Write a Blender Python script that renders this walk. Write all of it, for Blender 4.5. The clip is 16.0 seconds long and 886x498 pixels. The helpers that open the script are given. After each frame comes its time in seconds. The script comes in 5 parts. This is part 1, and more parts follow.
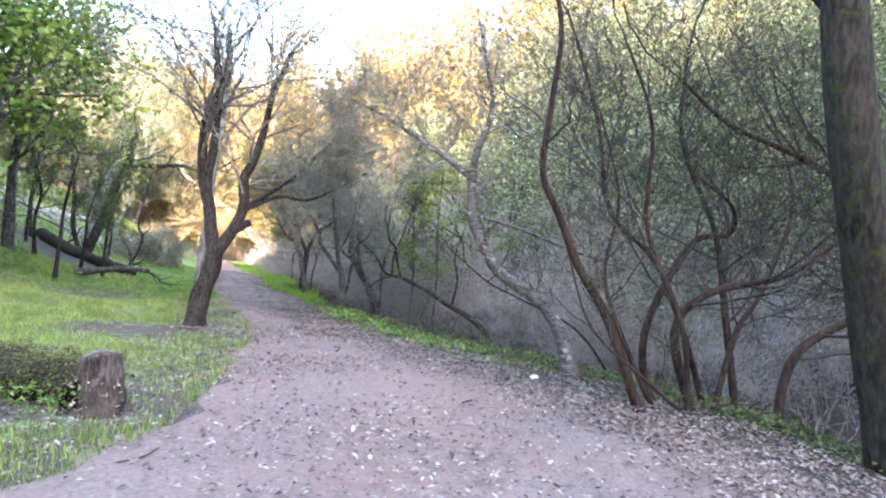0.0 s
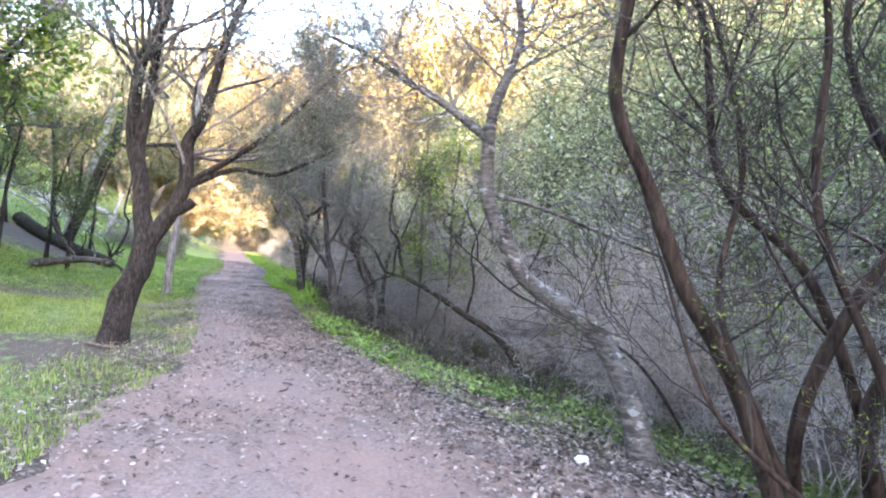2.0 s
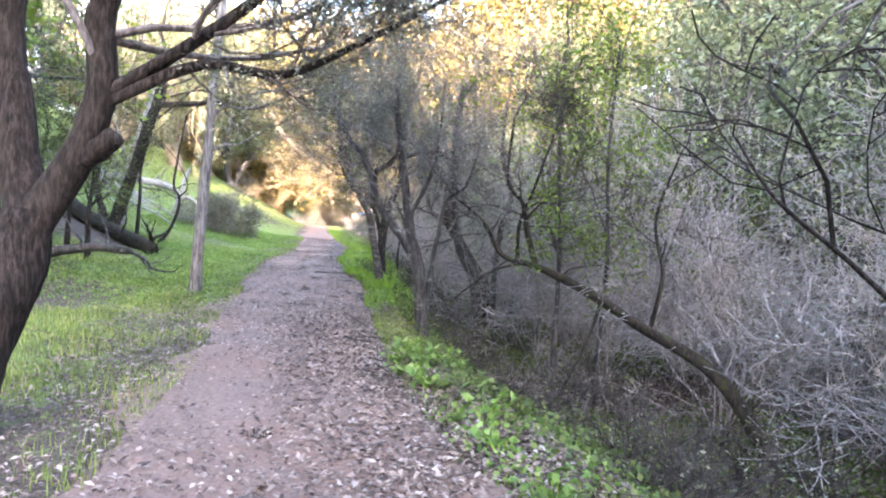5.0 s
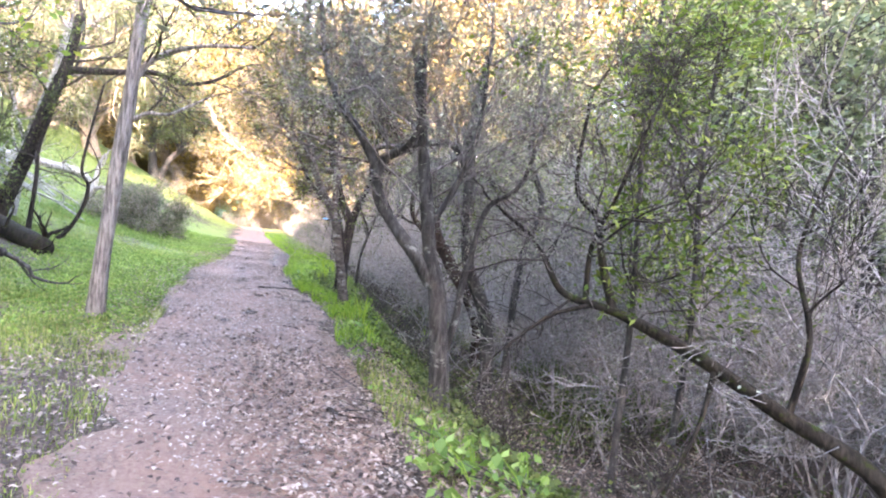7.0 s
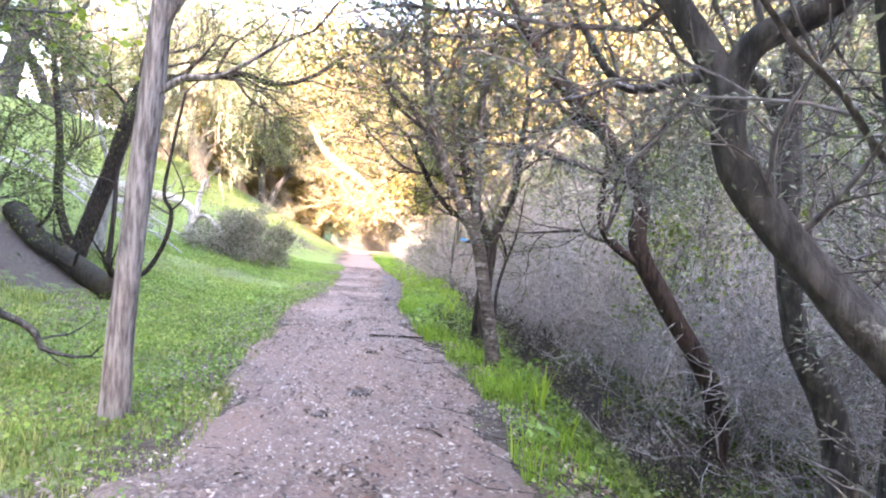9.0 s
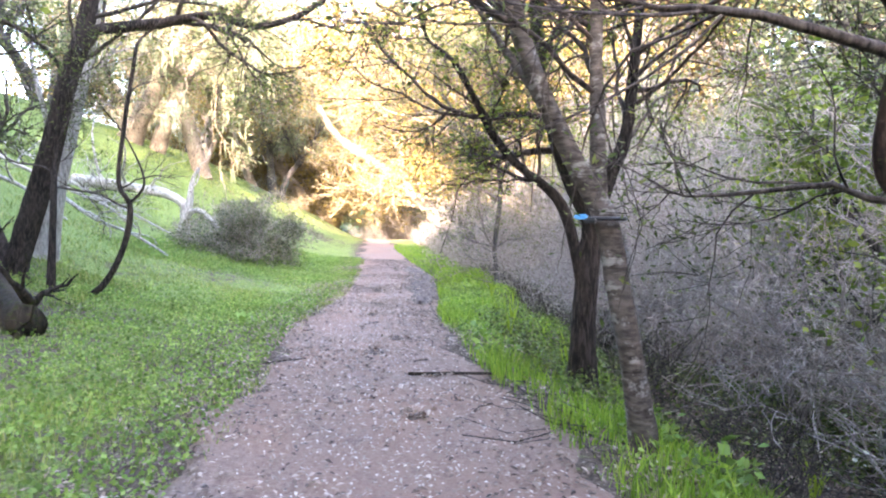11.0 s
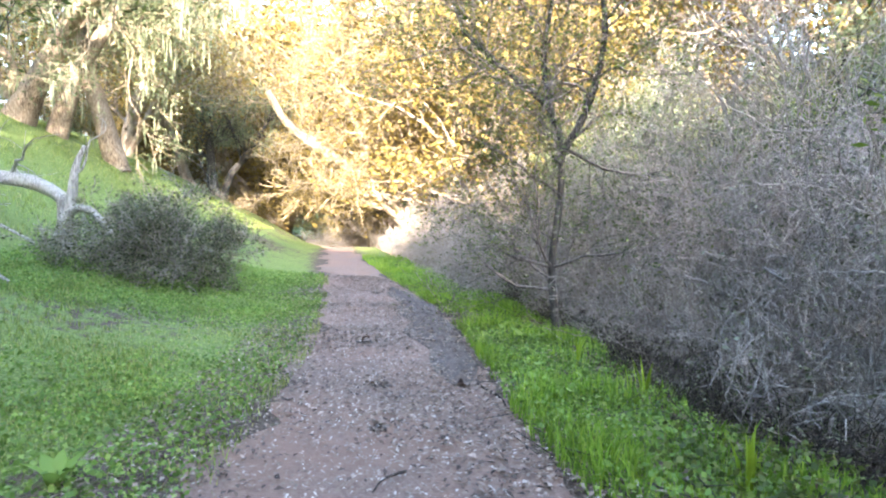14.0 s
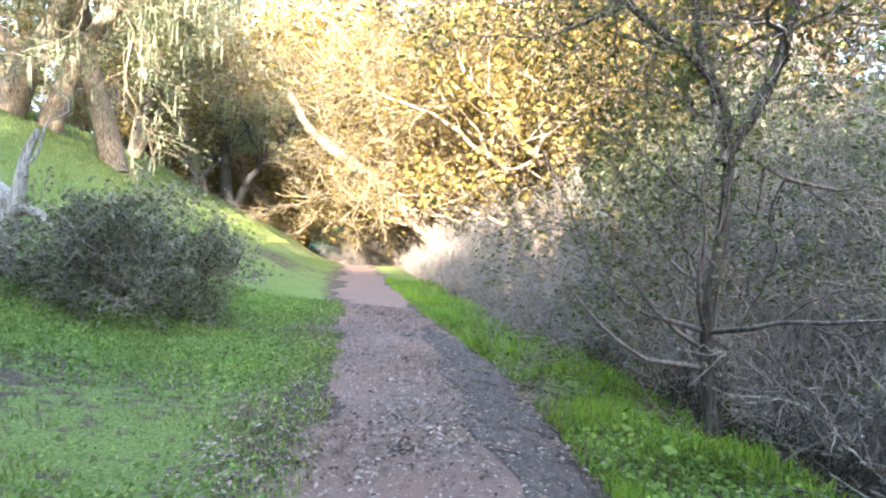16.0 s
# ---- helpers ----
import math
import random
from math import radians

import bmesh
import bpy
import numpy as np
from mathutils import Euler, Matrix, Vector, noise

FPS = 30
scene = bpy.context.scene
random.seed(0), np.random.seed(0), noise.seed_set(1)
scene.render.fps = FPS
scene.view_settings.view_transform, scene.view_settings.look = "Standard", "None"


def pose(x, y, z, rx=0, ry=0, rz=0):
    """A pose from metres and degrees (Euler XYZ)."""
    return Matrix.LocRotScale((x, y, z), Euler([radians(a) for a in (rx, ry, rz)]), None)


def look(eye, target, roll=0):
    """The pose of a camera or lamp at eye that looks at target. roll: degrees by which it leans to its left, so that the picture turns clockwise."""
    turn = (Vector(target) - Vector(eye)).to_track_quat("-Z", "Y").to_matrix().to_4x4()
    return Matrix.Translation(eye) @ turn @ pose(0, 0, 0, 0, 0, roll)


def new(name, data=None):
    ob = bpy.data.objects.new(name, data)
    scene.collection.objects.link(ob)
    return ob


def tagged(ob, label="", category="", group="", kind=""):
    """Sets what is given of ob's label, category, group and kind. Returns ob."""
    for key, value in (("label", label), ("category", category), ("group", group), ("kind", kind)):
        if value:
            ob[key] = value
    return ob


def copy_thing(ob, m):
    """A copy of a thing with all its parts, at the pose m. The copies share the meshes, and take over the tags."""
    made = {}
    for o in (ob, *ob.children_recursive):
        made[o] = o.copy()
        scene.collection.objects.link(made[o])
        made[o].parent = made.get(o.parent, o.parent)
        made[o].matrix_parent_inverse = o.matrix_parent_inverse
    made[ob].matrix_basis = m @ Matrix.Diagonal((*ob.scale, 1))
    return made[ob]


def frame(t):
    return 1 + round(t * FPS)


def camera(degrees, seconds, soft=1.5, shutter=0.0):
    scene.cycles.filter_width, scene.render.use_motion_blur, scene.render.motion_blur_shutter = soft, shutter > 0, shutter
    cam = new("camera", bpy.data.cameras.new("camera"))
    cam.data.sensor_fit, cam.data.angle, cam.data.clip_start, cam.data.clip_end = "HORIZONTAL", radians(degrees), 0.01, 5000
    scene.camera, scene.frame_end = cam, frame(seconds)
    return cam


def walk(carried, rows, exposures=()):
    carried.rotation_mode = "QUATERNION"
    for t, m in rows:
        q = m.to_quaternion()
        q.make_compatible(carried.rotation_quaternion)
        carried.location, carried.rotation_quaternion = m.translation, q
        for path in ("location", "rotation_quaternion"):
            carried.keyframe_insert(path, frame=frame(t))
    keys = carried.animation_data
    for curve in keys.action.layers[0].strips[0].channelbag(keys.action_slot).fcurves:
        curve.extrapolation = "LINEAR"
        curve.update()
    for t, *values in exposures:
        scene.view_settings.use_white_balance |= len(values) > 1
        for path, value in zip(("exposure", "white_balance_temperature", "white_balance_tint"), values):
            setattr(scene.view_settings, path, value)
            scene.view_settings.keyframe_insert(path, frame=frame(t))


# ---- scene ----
cam = camera(75.0, 16.0, soft=2.1)
PATH = [
    (0, (2.917, -0.089, 1.309), (2.574, 1.881, 1.359), 3.5),
    (0.5, (2.82, 0.6, 1.327), (2.487, 2.572, 1.316), 2.2),
    (1, (2.792, 1.226, 1.364), (2.28, 3.159, 1.397), 6.0),
    (1.5, (2.761, 1.949, 1.376), (2.17, 3.859, 1.349), 2.9),
    (2, (2.72, 2.611, 1.402), (2.282, 4.563, 1.422), 4.5),
    (2.5, (2.479, 3.292, 1.413), (1.917, 5.211, 1.36), 5.9),
    (3, (2.207, 3.95, 1.425), (1.693, 5.883, 1.414), 5.0),
    (3.5, (1.965, 4.671, 1.43), (1.391, 6.586, 1.469), 4.7),
    (4, (1.694, 5.342, 1.409), (1.055, 7.237, 1.375), 3.9),
    (4.5, (1.352, 6.009, 1.409), (0.554, 7.842, 1.362), 5.2),
    (5, (1.021, 6.661, 1.421), (0.3, 8.524, 1.313), 2.5),
    (5.2, (0.947, 6.778, 1.393), (0.069, 8.576, 1.404), 5.4),
    (7.3, (-0.837, 8.825, 1.401), (-1.314, 10.764, 1.304), 5.6),
    (7.5, (-1.012, 9.094, 1.415), (-1.55, 11.014, 1.263), 4.9),
    (8, (-1.418, 9.759, 1.411), (-2.073, 11.638, 1.214), 2.4),
    (8.5, (-1.897, 10.411, 1.417), (-2.681, 12.249, 1.343), 4.2),
    (8.7, (-2.079, 10.741, 1.413), (-2.898, 12.566, 1.387), 4.0),
    (10.8, (-3.845, 13.368, 1.375), (-4.713, 15.165, 1.253), 0.7),
    (11, (-3.988, 13.611, 1.389), (-4.882, 15.398, 1.303), 0.0),
    (11.5, (-4.444, 14.199, 1.382), (-5.342, 15.985, 1.359), 0.0),
    (12, (-4.953, 14.879, 1.373), (-5.921, 16.627, 1.278), -1.0),
    (12.5, (-5.51, 15.616, 1.403), (-6.382, 17.415, 1.398), -0.1),
    (13, (-6.025, 16.236, 1.405), (-6.819, 18.071, 1.409), 0.5),
    (13.5, (-6.473, 16.849, 1.408), (-7.151, 18.727, 1.295), -2.8),
    (14, (-6.977, 17.437, 1.405), (-7.724, 19.291, 1.336), 0.2),
    (14.5, (-7.502, 18.155, 1.402), (-8.304, 19.984, 1.309), -0.9),
    (15, (-7.947, 18.899, 1.405), (-8.708, 20.748, 1.36), -1.0),
    (15.5, (-8.335, 19.498, 1.402), (-8.951, 21.401, 1.379), 1.9),
    (16, (-8.599, 19.862, 1.514), (-9.404, 21.692, 1.505), 2.5),
]
walk(cam, [(t, look(eye, target, roll)) for t, eye, target, roll in PATH], exposures=[(0, 4.75, 6550, 16), (3, 4.97, 6600, 19), (5, 5.02, 6700, 21), (8, 5.42, 7000, 26), (11, 5.12, 6850, 22), (13, 4.77, 6600, 12), (16, 4.33, 6400, 10)])

# ---- light ----
SUN_EL, SUN_AZ = radians(14.2), radians(26.0)     # low sun behind the walker; its light travels up the valley
world = bpy.data.worlds.new("sky")
scene.world = world
world.use_nodes = True
wt = world.node_tree
wt.nodes.clear()
sky = wt.nodes.new("ShaderNodeTexSky")
sky.sky_type, sky.sun_disc = "NISHITA", False
sky.sun_elevation, sky.sun_rotation = SUN_EL, math.pi - SUN_AZ
sky.air_density, sky.dust_density, sky.ozone_density = 1.0, 1.2, 1.0
bg = wt.nodes.new("ShaderNodeBackground")
bg.inputs["Strength"].default_value = 0.15
wo = wt.nodes.new("ShaderNodeOutputWorld")
wt.links.new(sky.outputs[0], bg.inputs[0])
wt.links.new(bg.outputs[0], wo.inputs[0])
sun = new("sun", bpy.data.lights.new("sun", "SUN"))
sun.data.energy, sun.data.angle, sun.data.color = 2.8, radians(0.6), (1.0, 0.88, 0.74)
travel = Vector((-math.sin(SUN_AZ) * math.cos(SUN_EL), math.cos(SUN_AZ) * math.cos(SUN_EL), -math.sin(SUN_EL)))
sun.matrix_world = Matrix.Translation((0, -40, 60)) @ travel.to_track_quat("-Z", "Y").to_matrix().to_4x4()


# ---- materials ----
def ramp(nt, fac, stops):
    r = nt.nodes.new("ShaderNodeValToRGB")
    while len(r.color_ramp.elements) < len(stops):
        r.color_ramp.elements.new(0.5)
    for e, (pos, col) in zip(r.color_ramp.elements, stops):
        e.position, e.color = pos, (*col, 1)
    nt.links.new(fac, r.inputs[0])
    return r.outputs[0]


def noise_tex(nt, vec, scale, detail=4.0, rough=0.6):
    n = nt.nodes.new("ShaderNodeTexNoise")
    n.inputs["Scale"].default_value, n.inputs["Detail"].default_value, n.inputs["Roughness"].default_value = scale, detail, rough
    nt.links.new(vec, n.inputs["Vector"])
    return n.outputs["Fac"]


def mixed(nt, fac, a, b, mode="MIX"):
    m = nt.nodes.new("ShaderNodeMix")
    m.data_type, m.blend_type = "RGBA", mode
    for sock, v in ((m.inputs[0], fac), (m.inputs[6], a), (m.inputs[7], b)):
        if isinstance(v, (int, float)):
            sock.default_value = v
        elif isinstance(v, tuple):
            sock.default_value = (*v, 1)
        else:
            nt.links.new(v, sock)
    return m.outputs[2]


def base_mat(name):
    m = bpy.data.materials.new(name)
    m.use_nodes = True
    nt = m.node_tree
    return m, nt, nt.nodes["Principled BSDF"], nt.nodes["Material Output"]


def coords(nt, stretch=(1, 1, 1), world_space=False):
    if world_space:
        g = nt.nodes.new("ShaderNodeNewGeometry").outputs["Position"]
    else:
        g = nt.nodes.new("ShaderNodeTexCoord").outputs["Object"]
    mp = nt.nodes.new("ShaderNodeMapping")
    mp.inputs["Scale"].default_value = stretch
    nt.links.new(g, mp.inputs["Vector"])
    return mp.outputs[0]


def bump(nt, bsdf, height, strength, dist=0.02):
    b = nt.nodes.new("ShaderNodeBump")
    b.inputs["Strength"].default_value, b.inputs["Distance"].default_value = strength, dist
    nt.links.new(height, b.inputs["Height"])
    nt.links.new(b.outputs[0], bsdf.inputs["Normal"])


def bark(name, dark, mid, light, stretch=(9, 9, 2.2), patches=None, cover=0.55, relief=0.9):
    """Fissured bark; patches: a colour of lichen or moss that covers parts of it."""
    m, nt, bs, out = base_mat(name)
    v = coords(nt, stretch)
    f = noise_tex(nt, v, 3.0, 6, 0.65)
    col = ramp(nt, f, [(0.40, dark), (0.5, mid), (0.62, light)])
    big = noise_tex(nt, coords(nt), 2.3, 3, 0.6)
    col = mixed(nt, ramp(nt, big, [(0.35, (0.0,) * 3), (0.7, (0.5,) * 3)]), col, light)
    if patches:
        pf = noise_tex(nt, coords(nt, (1, 1, 1.6)), 7.0, 5, 0.7)
        col = mixed(nt, ramp(nt, pf, [(cover, (0.0,) * 3), (cover + 0.07, (0.85,) * 3)]), col, patches)
    nt.links.new(col, bs.inputs["Base Color"])
    bs.inputs["Roughness"].default_value = 0.9
    bs.inputs["Specular IOR Level"].default_value = 0.15
    bump(nt, bs, f, relief, 0.03)
    return m


def leafy(name, stops, rough=0.55, glow=0.35, thin=1.0):
    """Leaves and blades: a colour by piece, and light that passes through."""
    m, nt, bs, out = base_mat(name)
    g = nt.nodes.new("ShaderNodeNewGeometry")
    col = ramp(nt, g.outputs["Random Per Island"], stops)
    v = coords(nt, world_space=True)
    big = noise_tex(nt, v, 1.3, 6, 0.7)
    col = mixed(nt, 0.6, col, ramp(nt, big, [(0.36, (0.4, 0.36, 0.34)), (0.5, (0.82, 0.80, 0.76)), (0.64, (1.1, 1.08, 1.0))]), "MULTIPLY")
    nt.links.new(col, bs.inputs["Base Color"])
    bs.inputs["Roughness"].default_value = rough
    bs.inputs["Specular IOR Level"].default_value = 0.22
    tr = nt.nodes.new("ShaderNodeBsdfTranslucent")
    nt.links.new(mixed(nt, 0.5, col, (1.0, 0.95, 0.35), "MULTIPLY"), tr.inputs[0])
    mx = nt.nodes.new("ShaderNodeMixShader")
    mx.inputs[0].default_value = glow
    nt.links.new(bs.outputs[0], mx.inputs[1])
    nt.links.new(tr.outputs[0], mx.inputs[2])
    nt.links.new(mx.outputs[0], out.inputs[0])
    return m


def plain(name, a, b, scale=20.0, rough=0.7, relief=0.3, metal=0.0):
    m, nt, bs, out = base_mat(name)
    f = noise_tex(nt, coords(nt), scale, 5)
    nt.links.new(ramp(nt, f, [(0.35, a), (0.65, b)]), bs.inputs["Base Color"])
    bs.inputs["Roughness"].default_value, bs.inputs["Metallic"].default_value = rough, metal
    bump(nt, bs, f, relief, 0.01)
    return m


def earth(name, grass_cover):
    """Bare earth, rotting leaves and thatch, mottled at several scales."""
    m, nt, bs, out = base_mat(name)
    v = coords(nt, world_space=True)
    fine, mid, big = noise_tex(nt, v, 38, 6, 0.7), noise_tex(nt, v, 5.5, 5, 0.65), noise_tex(nt, v, 0.7, 4, 0.6)
    if grass_cover:
        soil = ramp(nt, fine, [(0.3, (0.025, 0.019, 0.015)), (0.5, (0.082, 0.061, 0.049)), (0.72, (0.20, 0.16, 0.135))])
        turf = ramp(nt, fine, [(0.3, (0.045, 0.06, 0.018)), (0.5, (0.14, 0.19, 0.055)), (0.72, (0.28, 0.32, 0.12))])
        at = nt.nodes.new("ShaderNodeAttribute")
        at.attribute_name = "turf"
        sub = nt.nodes.new("ShaderNodeMath")
        sub.operation = "ADD"
        nt.links.new(at.outputs["Fac"], sub.inputs[0])
        nt.links.new(ramp(nt, mid, [(0.3, (0.0,) * 3), (0.7, (0.9,) * 3)]), sub.inputs[1])
        col = mixed(nt, ramp(nt, sub.outputs[0], [(0.62, (0.0,) * 3), (0.95, (1.0,) * 3)]), soil, turf)
    else:
        col = ramp(nt, fine, [(0.27, (0.06, 0.042, 0.036)), (0.45, (0.165, 0.12, 0.105)), (0.62, (0.25, 0.19, 0.17)), (0.78, (0.38, 0.31, 0.285))])
        col = mixed(nt, ramp(nt, big, [(0.36, (0.15,) * 3), (0.62, (0.75,) * 3)]), col, (0.235, 0.148, 0.118))
        col = mixed(nt, ramp(nt, mid, [(0.55, (0.0,) * 3), (0.75, (0.45,) * 3)]), col, (0.10, 0.075, 0.065))
    nt.links.new(col, bs.inputs["Base Color"])
    bs.inputs["Roughness"].default_value = 0.95
    bs.inputs["Specular IOR Level"].default_value = 0.2
    bump(nt, bs, fine, 0.8, 0.03)
    return m


M_GROUND, M_PATH = earth("turf_and_soil", True), earth("trodden_earth", False)
M_GRASS = leafy("grass_blade", [(0.0, (0.12, 0.17, 0.045)), (0.5, (0.21, 0.285, 0.075)), (0.82, (0.31, 0.38, 0.12)), (1.0, (0.46, 0.41, 0.22))])
M_TALL = leafy("tall_grass_blade", [(0.0, (0.12, 0.22, 0.03)), (0.6, (0.21, 0.37, 0.045)), (1.0, (0.33, 0.45, 0.07))])
M_IRIS = leafy("iris_blade", [(0.0, (0.20, 0.34, 0.03)), (1.0, (0.34, 0.46, 0.05))])
M_CLOVER = leafy("low_leaf", [(0.0, (0.09, 0.17, 0.04)), (0.6, (0.18, 0.29, 0.07)), (1.0, (0.29, 0.40, 0.12))])
M_LITTER = leafy("dead_leaf", [(0.0, (0.035, 0.022, 0.017)), (0.35, (0.13, 0.088, 0.07)), (0.7, (0.25, 0.185, 0.155)), (0.93, (0.38, 0.30, 0.265)), (1.0, (0.47, 0.405, 0.365))], glow=0.08)
M_PALELITTER = leafy("bleached_leaf", [(0.0, (0.20, 0.16, 0.14)), (0.5, (0.36, 0.31, 0.29)), (1.0, (0.56, 0.51, 0.48))], glow=0.08)
M_OAKLEAF = leafy("evergreen_leaf", [(0.0, (0.045, 0.07, 0.02)), (0.6, (0.10, 0.14, 0.04)), (1.0, (0.20, 0.23, 0.08))])
M_BAYLEAF = leafy("bay_leaf", [(0.0, (0.07, 0.13, 0.02)), (0.6, (0.15, 0.22, 0.04)), (1.0, (0.27, 0.32, 0.07))])
# Ochre here is partly the low sun's gold put into the leaf colour.
M_GOLD = leafy("sunlit_ochre_leaf", [(0.0, (0.07, 0.05, 0.018)), (0.5, (0.19, 0.14, 0.04)), (1.0, (0.36, 0.28, 0.09))], glow=0.35)
M_GREYLEAF = leafy("grey_green_leaf", [(0.0, (0.08, 0.105, 0.055)), (0.5, (0.165, 0.195, 0.11)), (1.0, (0.29, 0.31, 0.19))])
M_SHRUBLEAF = leafy("dull_shrub_leaf", [(0.0, (0.045, 0.055, 0.03)), (0.5, (0.13, 0.14, 0.085)), (0.9, (0.24, 0.245, 0.17)), (1.0, (0.38, 0.37, 0.29))])
M_DUSKLEAF = leafy("dusky_leaf", [(0.0, (0.10, 0.115, 0.095)), (0.5, (0.21, 0.23, 0.19)), (0.9, (0.34, 0.36, 0.30)), (1.0, (0.46, 0.47, 0.41))])
M_LICHEN = leafy("lace_lichen", [(0.0, (0.13, 0.155, 0.10)), (0.6, (0.22, 0.245, 0.165)), (1.0, (0.31, 0.325, 0.24))], rough=0.9)
M_DARKBARK = bark("dark_oak_bark", (0.006, 0.0045, 0.004), (0.021, 0.0155, 0.013), (0.054, 0.043, 0.038), stretch=(14, 14, 2.6), relief=1.0)
M_PALEBARK = bark("pale_banded_bark", (0.022, 0.016, 0.013), (0.066, 0.052, 0.043), (0.12, 0.10, 0.086), stretch=(3, 3, 9), patches=(0.24, 0.225, 0.205), cover=0.56, relief=0.6)
M_REDBARK = bark("reddish_bark", (0.010, 0.006, 0.005), (0.030, 0.018, 0.014), (0.052, 0.035, 0.027), patches=(0.07, 0.08, 0.025), cover=0.62)
M_GREYBARK = bark("grey_bark", (0.016, 0.014, 0.013), (0.045, 0.040, 0.037), (0.095, 0.086, 0.080), patches=(0.22, 0.215, 0.19), cover=0.59)
M_POSTBARK = bark("weathered_pale_bark", (0.05, 0.042, 0.039), (0.145, 0.126, 0.118), (0.27, 0.245, 0.232), stretch=(12, 12, 1.5))
M_MOSSBARK = bark("mossy_bark", (0.007, 0.005, 0.004), (0.020, 0.015, 0.011), (0.042, 0.034, 0.027), patches=(0.03, 0.04, 0.008), cover=0.55)
M_TWIG = bark("grey_twig", (0.09, 0.074, 0.066), (0.215, 0.182, 0.162), (0.40, 0.355, 0.325), relief=0.3)
M_DARKTWIG = bark("dark_twig", (0.015, 0.012, 0.010), (0.042, 0.033, 0.029), (0.090, 0.072, 0.063), relief=0.3)
M_DUSKTWIG = bark("dusky_twig", (0.085, 0.073, 0.07), (0.20, 0.175, 0.168), (0.35, 0.32, 0.305), relief=0.3)
M_MIDTWIG = bark("brown_grey_twig", (0.042, 0.035, 0.033), (0.115, 0.098, 0.092), (0.23, 0.20, 0.19), relief=0.3)
M_TANTWIG = bark("tan_twig", (0.099, 0.074, 0.050), (0.205, 0.161, 0.112), (0.322, 0.267, 0.192), relief=0.3)
M_BLEACHED = bark("bleached_wood", (0.128, 0.115, 0.105), (0.280, 0.255, 0.236), (0.421, 0.395, 0.370), stretch=(10, 10, 2))
M_TANBARK = bark("tan_bark", (0.068, 0.049, 0.034), (0.180, 0.135, 0.098), (0.315, 0.255, 0.195))
M_CUT = plain("cut_wood", (0.05, 0.032, 0.024), (0.16, 0.115, 0.09), 14, 0.9, 0.5)
M_CUTBARK = bark("rotten_bark", (0.010, 0.007, 0.006), (0.045, 0.031, 0.026), (0.12, 0.09, 0.075))
M_MOSSLEAF = leafy("moss_tuft", [(0.0, (0.05, 0.05, 0.018)), (0.6, (0.14, 0.13, 0.05)), (1.0, (0.27, 0.24, 0.11))], rough=0.9)
M_MUD = plain("churned_mud", (0.035, 0.025, 0.022), (0.11, 0.083, 0.073), 26, 0.8, 0.9)
M_BLUE = plain("blue_plastic", (0.05, 0.25, 0.55), (0.10, 0.40, 0.75), 9, 0.35, 0.1)
M_BLACK = plain("black_plastic", (0.012, 0.012, 0.014), (0.03, 0.03, 0.034), 12, 0.4, 0.1)
M_PAPER = plain("white_paper", (0.62, 0.63, 0.66), (0.82, 0.83, 0.85), 8, 0.8, 0.3)


# ---- terrain ----
# Edges of the trodden way, left and right, station by station.
STATIONS = [
    ((0.2, -60.0), (5.5, -60.0)), ((0.2, -14.0), (5.6, -14.0)), ((0.3, 0.0), (5.6, 1.5)), ((0.2, 3.6), (4.9, 4.5)), ((-0.7, 6.2), (3.3, 6.5)),
    ((-1.6, 8.4), (0.95, 8.7)), ((-2.95, 10.5), (-0.95, 10.8)), ((-4.6, 12.7), (-2.6, 13.3)), ((-6.5, 15.5), (-4.25, 16.3)),
    ((-8.3, 18.2), (-6.3, 18.9)), ((-9.6, 20.2), (-7.85, 21.15)), ((-10.9, 22.9), (-9.2, 23.85)), ((-12.8, 26.1), (-11.05, 27.1)),
    ((-15.2, 29.8), (-13.8, 30.75)), ((-18.8, 35.3), (-17.75, 36.1)), ((-22.6, 41.2), (-21.75, 41.8)), ((-27.2, 48.8), (-26.2, 49.6)), ((-60.0, 102.0), (-59.0, 102.6)),
]
EDGE_L = np.array([a for a, b in STATIONS])
EDGE_R = np.array([b for a, b in STATIONS])
MID = (EDGE_L + EDGE_R) / 2
HALF = np.linalg.norm(EDGE_L - EDGE_R, axis=1) / 2


def wave(x, y, f, seed=0.0):
    """A smooth unevenness, about -1 to 1."""
    return (np.sin(x * f + 1.3 * np.sin(y * f * 0.7 + seed) + seed) + np.sin(y * f * 1.13 + 1.7 * np.sin(x * f * 0.6 - seed) + 2 * seed)) / 2


def lateral(x, y):
    """How far each place lies outside the way: positive to its left, negative to its right, and the y of the nearest point."""
    x, y = np.atleast_1d(np.asarray(x, float)), np.atleast_1d(np.asarray(y, float))
    best, side, half, along = np.full(x.shape, 1e9), np.zeros(x.shape), np.zeros(x.shape), np.zeros(x.shape)
    for a, b, ha, hb in zip(MID, MID[1:], HALF, HALF[1:]):
        d = b - a
        u = np.clip(((x - a[0]) * d[0] + (y - a[1]) * d[1]) / (d @ d), 0, 1)
        px, py = a[0] + u * d[0], a[1] + u * d[1]
        r = np.hypot(x - px, y - py)
        near = r < best
        s = np.sign(d[0] * (y - a[1]) - d[1] * (x - a[0]))
        best, side = np.where(near, r, best), np.where(near, s, side)
        half, along = np.where(near, ha + u * (hb - ha), half), np.where(near, py, along)
    return best * side, half, along


def step(a, b, v):
    t = np.clip((v - a) / (b - a), 0, 1)
    return t * t * (3 - 2 * t)


